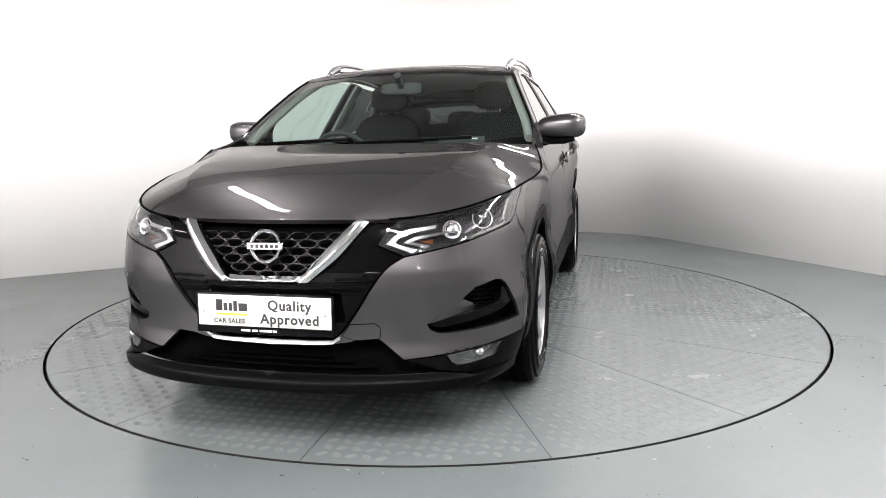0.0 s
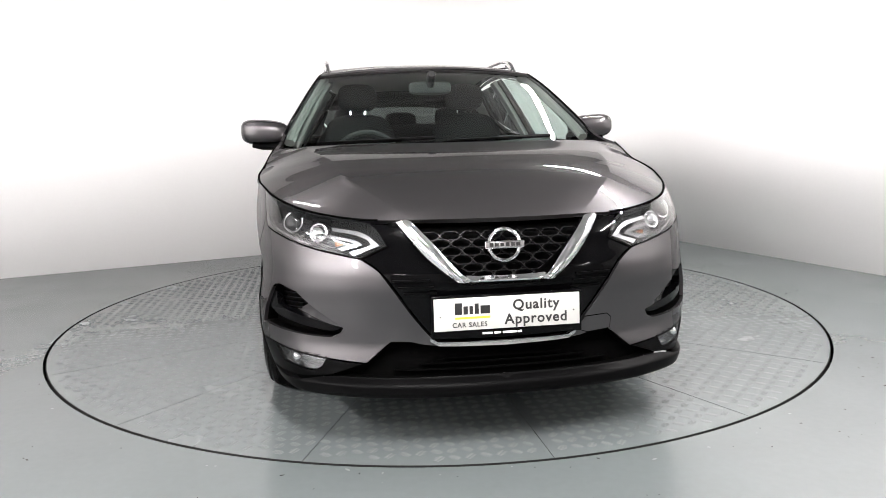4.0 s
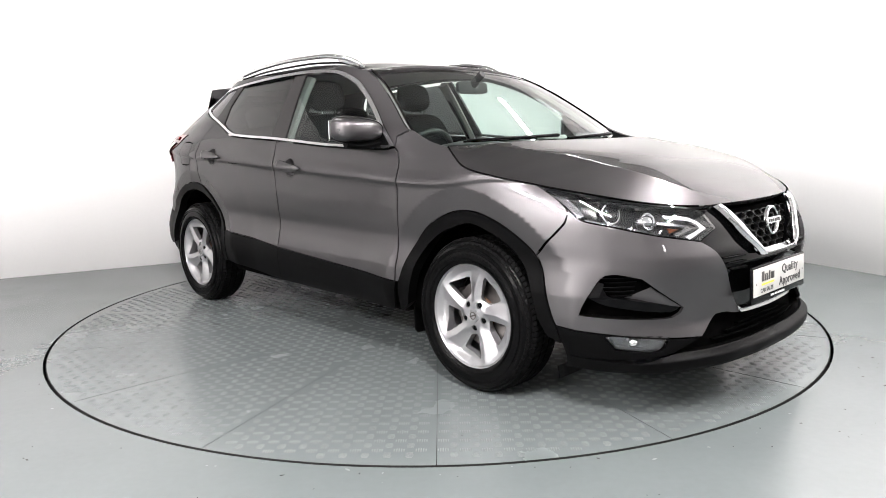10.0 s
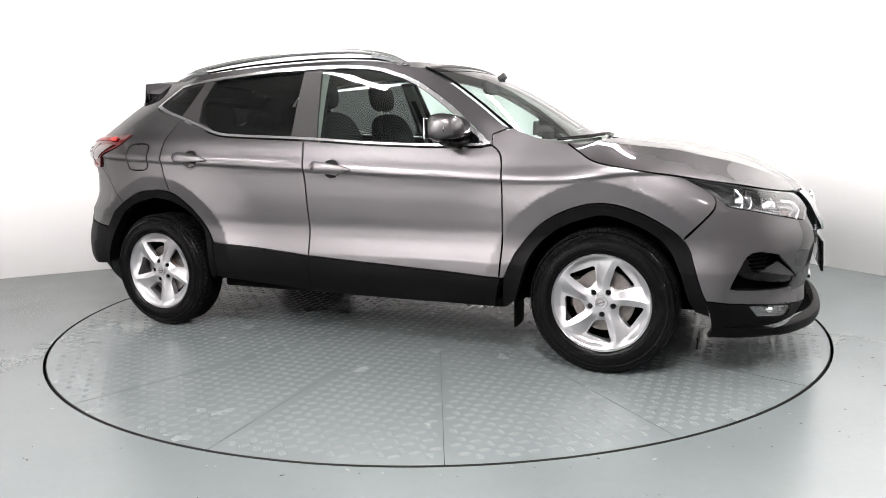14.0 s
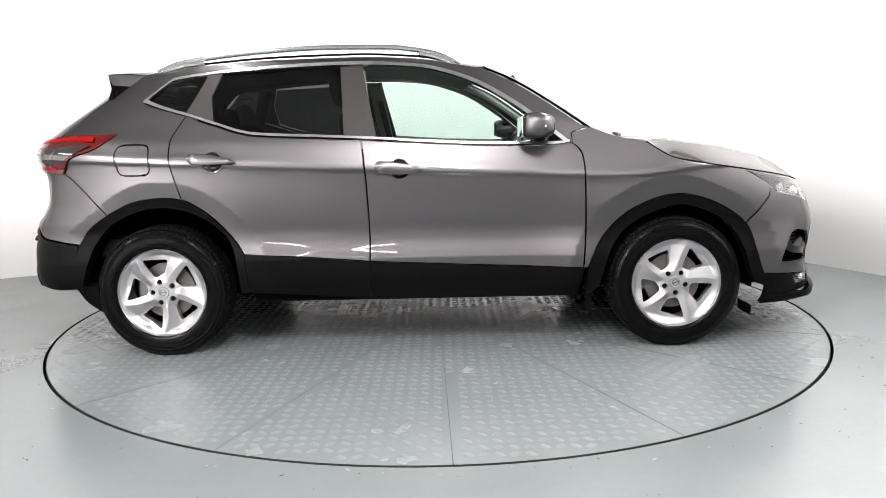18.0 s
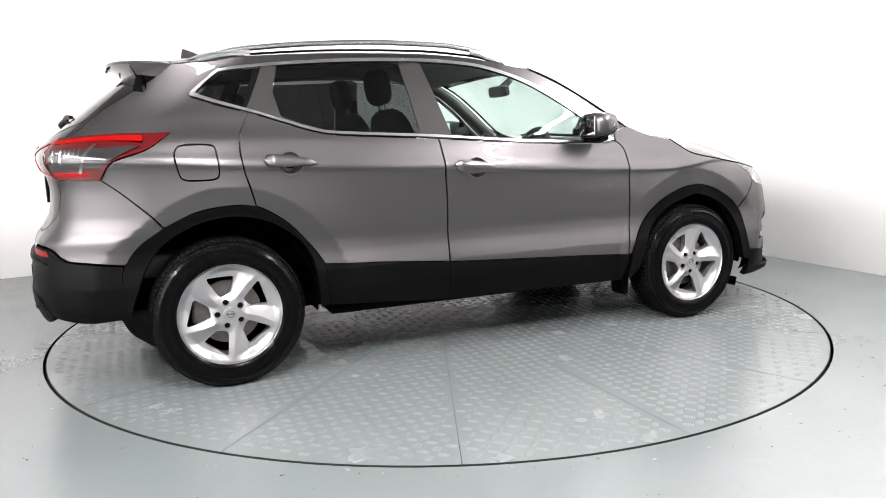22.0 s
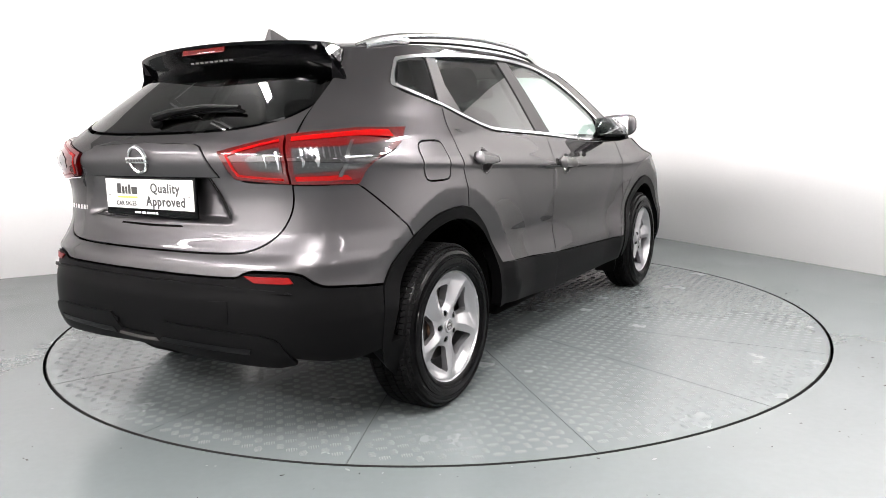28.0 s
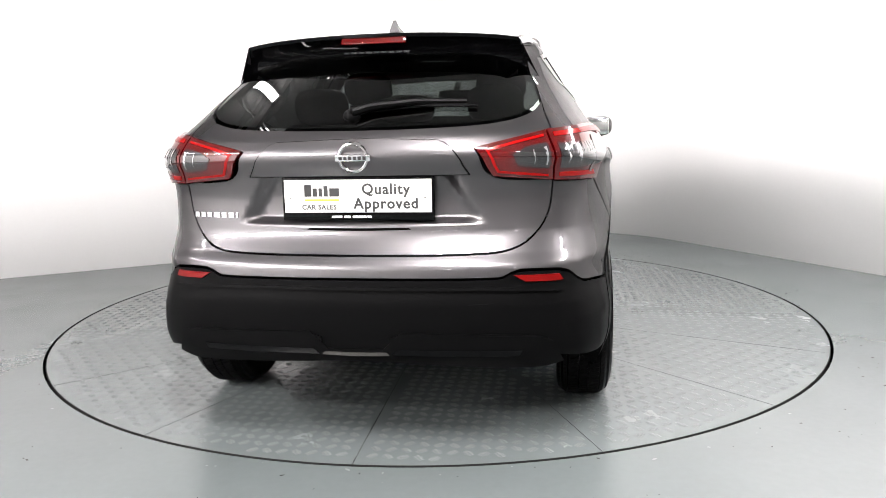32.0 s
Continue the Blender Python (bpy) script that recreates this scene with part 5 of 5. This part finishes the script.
twin = None
for (x, sg), tn in zip(HUBS, (-21, 30, 0, 15)):
    twin = wheel(x, sg, tn, twin)
    bm = bmesh.new()
    made = box(bm, -.035, .035, -.045, .03, -.07, .07, .012)
    o = part("brake_caliper", bm, STEEL, car, "grey brake caliper")
    o.matrix_basis = pose(x - .125, sg * .75, .36, 0, 0, 0)
    if x < 0:
        skin("mud_flap", PLASTIC, car, outline([(4.628, .375), (4.50, .375)], [(4.535, .28), (4.572, .222)], [(4.606, .216)], [(4.626, .30), (4.628, .375)]), lift=.003, sides=(sg,), gap=0, fold=.06, label="black moulded flap behind the rear wheel")
    # wheel well and flaps
    bm = bmesh.new()
    lathe(bm, [(.41, -.135), (.41, .16), (.0, .16)], 40, arc=200)
    bmesh.ops.rotate(bm, matrix=Matrix.Rotation(radians(10), 3, "Y"), verts=bm.verts[:])
    o = part("wheel_well", bm, DARK, car)
    o.matrix_basis = pose(x, sg * .70, .37, 0, 0, 0 if sg < 0 else 180)
    if x > 0:
        slab("mud_flap", PLASTIC, car, [(-.08, .0), (-.075, -.14), (-.06, -.16), (.06, -.16), (.075, -.14), (.08, .0)], .006, pose(x - .43, sg * .75, .33, 90, 0, 90), label="black plastic mud flap")
        slab("air_deflector", PLASTIC, car, [(-.09, 0), (-.08, -.055), (.07, -.055), (.08, 0)], .005, pose(1.74, sg * .72, .195, 90, 0, 90), label="black rubber air deflector")

# ---- underneath and inside ----
bm = bmesh.new()
box(bm, -1.75, 1.9, -.58, .58, .26, .33, .03)
part("underbody", bm, DARK, car)
bm = bmesh.new()
box(bm, -.86, .86, -.84, .84, .27, .32, .02)
part("floor_pan", bm, DARK, car)
liner = outline([(1.2, .74), (1.2, .90)], [(1.6, .99), (2.0, 1.02)], [(3.1, 1.06), (3.6, 1.08), (4.0, 1.12)], [(4.45, 1.09)], [(4.65, 1.0), (4.9, .93)], [(4.98, .75)], [(4.9, .62), (4.66, .60)], [(4.5, .745), (4.32, .80), (4.14, .82), (3.98, .79), (3.86, .70), (3.74, .52)], [(3.70, .31)], [(2.02, .31)], [(1.96, .45), (1.8, .68), (1.64, .765), (1.49, .785), (1.34, .752), (1.2, .74)])
for sg in BOTH:
    skin("inner_panel", DARK, car, liner, lift=-.028, sides=(sg,), gap=0, fold=0, cell=.08)
skin("nose_structure", DARK, car, outline([(0, .20), (1.0, .20)], [(1.04, .60)], [(.96, .74)], [(.5, .66)], [(.36, .5)], [(0, .40)], [(0, .20)]), lift=-.075, sides=BOTH, whole=True, fold=0, cell=.08)
skin("tail_structure", DARK, car, outline([(5.64, .36), (4.7, .36)], [(4.72, .62)], [(4.9, .93)], [(5.64, .95)], [(5.64, .36)]), lift=-.06, sides=BOTH, whole=True, fold=0, cell=.08)
bm = bmesh.new()
box(bm, 1.0, 2.0, -.62, .62, .5, .80, .05)
part("engine_block", bm, DARK, car)
bm = bmesh.new()
box(bm, -1.98, -1.25, -.68, .68, .5, .60, .02)
part("boot_floor", bm, TRIM, car)
# dashboard
bm = bmesh.new()
lathe_pts = [(1.16, 1.015), (1.0, 1.045), (.82, 1.05), (.72, 1.02), (.68, .95), (.70, .80), (.80, .68), (1.1, .66)]
rows = []
for k in range(13):
    y = -.74 + 1.48 * k / 12
    hood = .035 * math.exp(-((y + .37) / .18) ** 2)
    rows.append([bm.verts.new((x, y, z + (hood if .7 < x < 1.05 and z > .9 else 0))) for x, z in lathe_pts])
for a, b in zip(rows, rows[1:]):
    for i in range(len(a) - 1):
        bm.faces.new((a[i], b[i], b[i + 1], a[i + 1]))
bmesh.ops.recalc_face_normals(bm, faces=bm.faces[:])
part("dashboard", bm, TRIM, car, "dark moulded dashboard")
# steering wheel, on the car's right
bm = bmesh.new()
R_ = .185
tube(bm, [(0, R_ * math.cos(2 * math.pi * k / 40), R_ * math.sin(2 * math.pi * k / 40)) for k in range(41)], .0155, 10, 1, False)
st = part("steering_wheel", bm, TRIM, car, "dark three-spoke steering wheel")
st.matrix_basis = pose(.50, -.37, .965, 0, 24, 0)
bm = bmesh.new()
bmesh.ops.create_uvsphere(bm, u_segments=20, v_segments=10, radius=.07)
bmesh.ops.scale(bm, vec=(.5, 1, .9), verts=bm.verts[:])
part("wheel_boss", bm, TRIM, st)
for a in (0, 180, 270):
    bm = bmesh.new()
    box(bm, -.01, .01, .05, R_, -.02, .02, .006)
    bmesh.ops.rotate(bm, matrix=Matrix.Rotation(radians(a), 3, "X"), verts=bm.verts[:])
    part("wheel_spoke", bm, SATIN if a == 270 else TRIM, st)


def puff(bm, x0, x1, y0, y1, z0, z1, m=None, p=3.5):
    """A soft cushion."""
    made = bmesh.ops.create_cube(bm, size=2)["verts"]
    es = list({e for v in made for e in v.link_edges})
    bmesh.ops.subdivide_edges(bm, edges=es, cuts=5, use_grid_fill=True)
    made = bm.verts[:]
    for v in made:
        q = v.co.copy()
        k = (abs(q.x) ** p + abs(q.y) ** p + abs(q.z) ** p) ** (1 / p)
        q /= k
        v.co = Vector(((x0 + x1) / 2 + q.x * (x1 - x0) / 2, (y0 + y1) / 2 + q.y * (y1 - y0) / 2, (z0 + z1) / 2 + q.z * (z1 - z0) / 2))
    if m is not None:
        bmesh.ops.transform(bm, matrix=m, verts=made)


for sy in (-.37, .37):
    bm = bmesh.new()
    puff(bm, -.28, .26, -.25, .25, -.09, .07)
    seat = part("front_seat", bm, CLOTH, car, "dark cloth front seat with a headrest")
    seat.matrix_basis = pose(.02, sy, .66)
    bm = bmesh.new()
    puff(bm, -.07, .07, -.245, .245, 0, .60, pose(-.24, 0, .02, 0, -17, 0))
    part("backrest", bm, CLOTH, seat)
    bm = bmesh.new()
    puff(bm, -.05, .05, -.135, .135, .0, .19, pose(-.435, 0, .615, 0, -10, 0), 3)
    part("headrest", bm, CLOTH, seat)
    for k in (-.05, .05):
        bm = bmesh.new()
        tube(bm, [(-.42, k, .56), (-.437, k, .66)], .006, 8)
        part("headrest_post", bm, CHROME, seat)
bm = bmesh.new()
puff(bm, -.95, -.45, -.66, .66, .58, .74)
rs = part("rear_seat", bm, CLOTH, car, "dark cloth rear bench")
bm = bmesh.new()
puff(bm, -.07, .07, -.655, .655, 0, .56, pose(-.98, 0, .66, 0, -20, 0), 6)
part("backrest", bm, CLOTH, rs)
for y in (-.40, 0, .40):
    bm = bmesh.new()
    puff(bm, -.045, .045, -.125, .125, 0, .17 if y else .13, pose(-1.165, y, 1.165, 0, -10, 0), 3)
    part("headrest", bm, CLOTH, rs)
# headlining, pillars, inner mirror
patch("headlining", LINING, car, lambda u, v: (lambda p: (p[0] - .05 * (1 - u), p[1] * .93, p[2] - .035))(roof_point(u, v)), 14, 14, label="pale grey headlining")
for sg in BOTH:
    for run, wd in ([(3.10, 1.06), (3.16, 1.49)], .05), ([(4.10, 1.10), (3.95, 1.47)], .045):
        bm = bmesh.new()
        tube(bm, [(lambda q: (q[0], (q[1]) * sg, q[2]))(shell(run[0][0] + (run[1][0] - run[0][0]) * k / 6, run[0][1] + (run[1][1] - run[0][1]) * k / 6, -.055)) for k in range(7)], wd, 8, .5)
        part("pillar_lining", bm, LINING, car)
    bm = bmesh.new()
    tube(bm, [(lambda z: (lambda s: (lambda q: (q[0] - .01, (q[1]) * sg, q[2]))(shell(s + .05, z, -.04)))(edge_of_screen(z)[1]))(1.10 + .36 * k / 8) for k in range(9)], .028, 8, .8)
    part("pillar_lining", bm, LINING, car)
    bm = bmesh.new()
    tube(bm, [(lambda q: (q[0], q[1] * sg, q[2]))(shell(3.13 - .02 * k, 1.40 - .11 * k, -.10)) for k in range(7)], .022, 6, .1)
    part("seat_belt", bm, CLOTH, car)
bm = bmesh.new()
puff(bm, -.02, .02, -.12, .12, -.035, .035, pose(.50, .0, 1.375, 0, -8, 0), 5)
im = part("inner_mirror", bm, TRIM, car, "dark rear-view mirror")
bm = bmesh.new()
tube(bm, [(.51, 0, 1.39), (.56, 0, 1.43), (.585, 0, 1.448)], .022, 8)
part("mirror_stem", bm, TRIM, im)
bm = bmesh.new()
box(bm, -.002, .002, -.15, .15, -.028, .028)
tag_ = part("dealer_card", bm, TRIM, car, "dark dealer card lying behind the windscreen")
tag_.matrix_basis = pose(1.02, .42, 1.085, 0, -50, 10)
for k in range(5):
    bm = bmesh.new()
    box(bm, .0022, .003, -.12 + .05 * k, -.085 + .05 * k, .004, .014)
    part("card_mark", bm, PALE, tag_)

# battens that hold the tubes
GLOWS = {}
for a_, b_, l_, g_ in BATTENS:
    if g_ not in GLOWS:
        GLOWS[g_] = mat("lit_tube", (1, .955, .95), .5, emit=TUBE * g_)
    bm = bmesh.new()
    box(bm, -l_ / 2 - .03, l_ / 2 + .03, -.05, .05, -.05, .0, .008)
    o = tagged(new("ceiling_light"), "white fluorescent batten fixed under the ceiling, out of view, some added as fill", "ceiling light", "ceiling battens")
    p_ = room_point(a_, b_, HIGH)
    o.matrix_basis = pose(p_.x, p_.y, p_.z, 0, 0, -64.5)
    part("batten", bm, CEILPAINT, o)
    # half-round diffuser under the batten
    bm = bmesh.new()
    ends = [[bm.verts.new((e * l_ / 2, -.04 * math.cos(radians(22.5 * k)), -.052 - .04 * math.sin(radians(22.5 * k)))) for k in range(9)] for e in (-1, 1)]
    for k in range(8):
        bm.faces.new((ends[0][k], ends[0][k + 1], ends[1][k + 1], ends[1][k]))
    bm.faces.new(ends[0][::-1])
    bm.faces.new(ends[1])
    bmesh.ops.recalc_face_normals(bm, faces=bm.faces[:])
    part("glowing_diffuser", bm, GLOWS[g_], o, "lit half-round diffuser")

# paint chips and grit: too small to count
random.seed(11)


def grit(name, parent, rmin, rmax, count, material, label, size):
    V, F = [], []
    for _ in range(count):
        a, r = random.uniform(0, 2 * math.pi), math.sqrt(random.uniform(rmin ** 2, rmax ** 2))
        cx, cy = r * math.cos(a), r * math.sin(a)
        n = random.randint(5, 7)
        k = size * random.uniform(.4, 1.0) ** 2 * 1.4
        base = len(V)
        turn = random.uniform(0, 6.28)
        for q in range(n):
            b = 2 * math.pi * q / n
            rr = k * random.uniform(.5, 1.1)
            dx, dy = rr * math.cos(b) * 1.8, rr * math.sin(b)
            V.append((cx + dx * math.cos(turn) - dy * math.sin(turn), cy + dx * math.sin(turn) + dy * math.cos(turn), .0006))
        V.append((cx, cy, (.0006 + k * .25)))
        F += [[base + q, base + (q + 1) % n, base + n] for q in range(n)]
    o = part(name, rows_mesh(name, V, F), material, parent, label)
    tagged(o, kind="stuff")
    return o


CHIP = mat("dark_chip", (.02, .02, .02), .9, spec=.02)
WORN = mat("pale_chip", (.13, .14, .14), .85, spec=.08)
tagged(grit("paint_chips", None, RADIUS + SLOT + .005, RADIUS + .35, 150, CHIP, "dark chips and grit lying on the floor round the turntable", .0045), category="grit")
tagged(grit("worn_spots", None, RADIUS + SLOT + .002, RADIUS + .12, 34, WORN, "pale worn paint spots round the turntable edge", .005), category="wear")
tagged(grit("loose_grit", None, RADIUS + .3, RADIUS + 2.2, 90, CHIP, "dark grit scattered over the painted floor", .004), category="grit")
grit("plate_grit", turntable, .7, RADIUS - .05, 70, CHIP, "dark grit on the plates", .004)


# ---- what moves ----
def motions():
    rows, rows_car = [], []
    for t, a in enumerate(TURN):
        m = pose(0, 0, 0, 0, 0, a)
        rows.append((t, m))
        rows_car.append((t, m @ Matrix.Translation((-PIVOT[0], -PIVOT[1], .0015))))
    walk(turntable, rows)
    walk(car, rows_car)


motions()
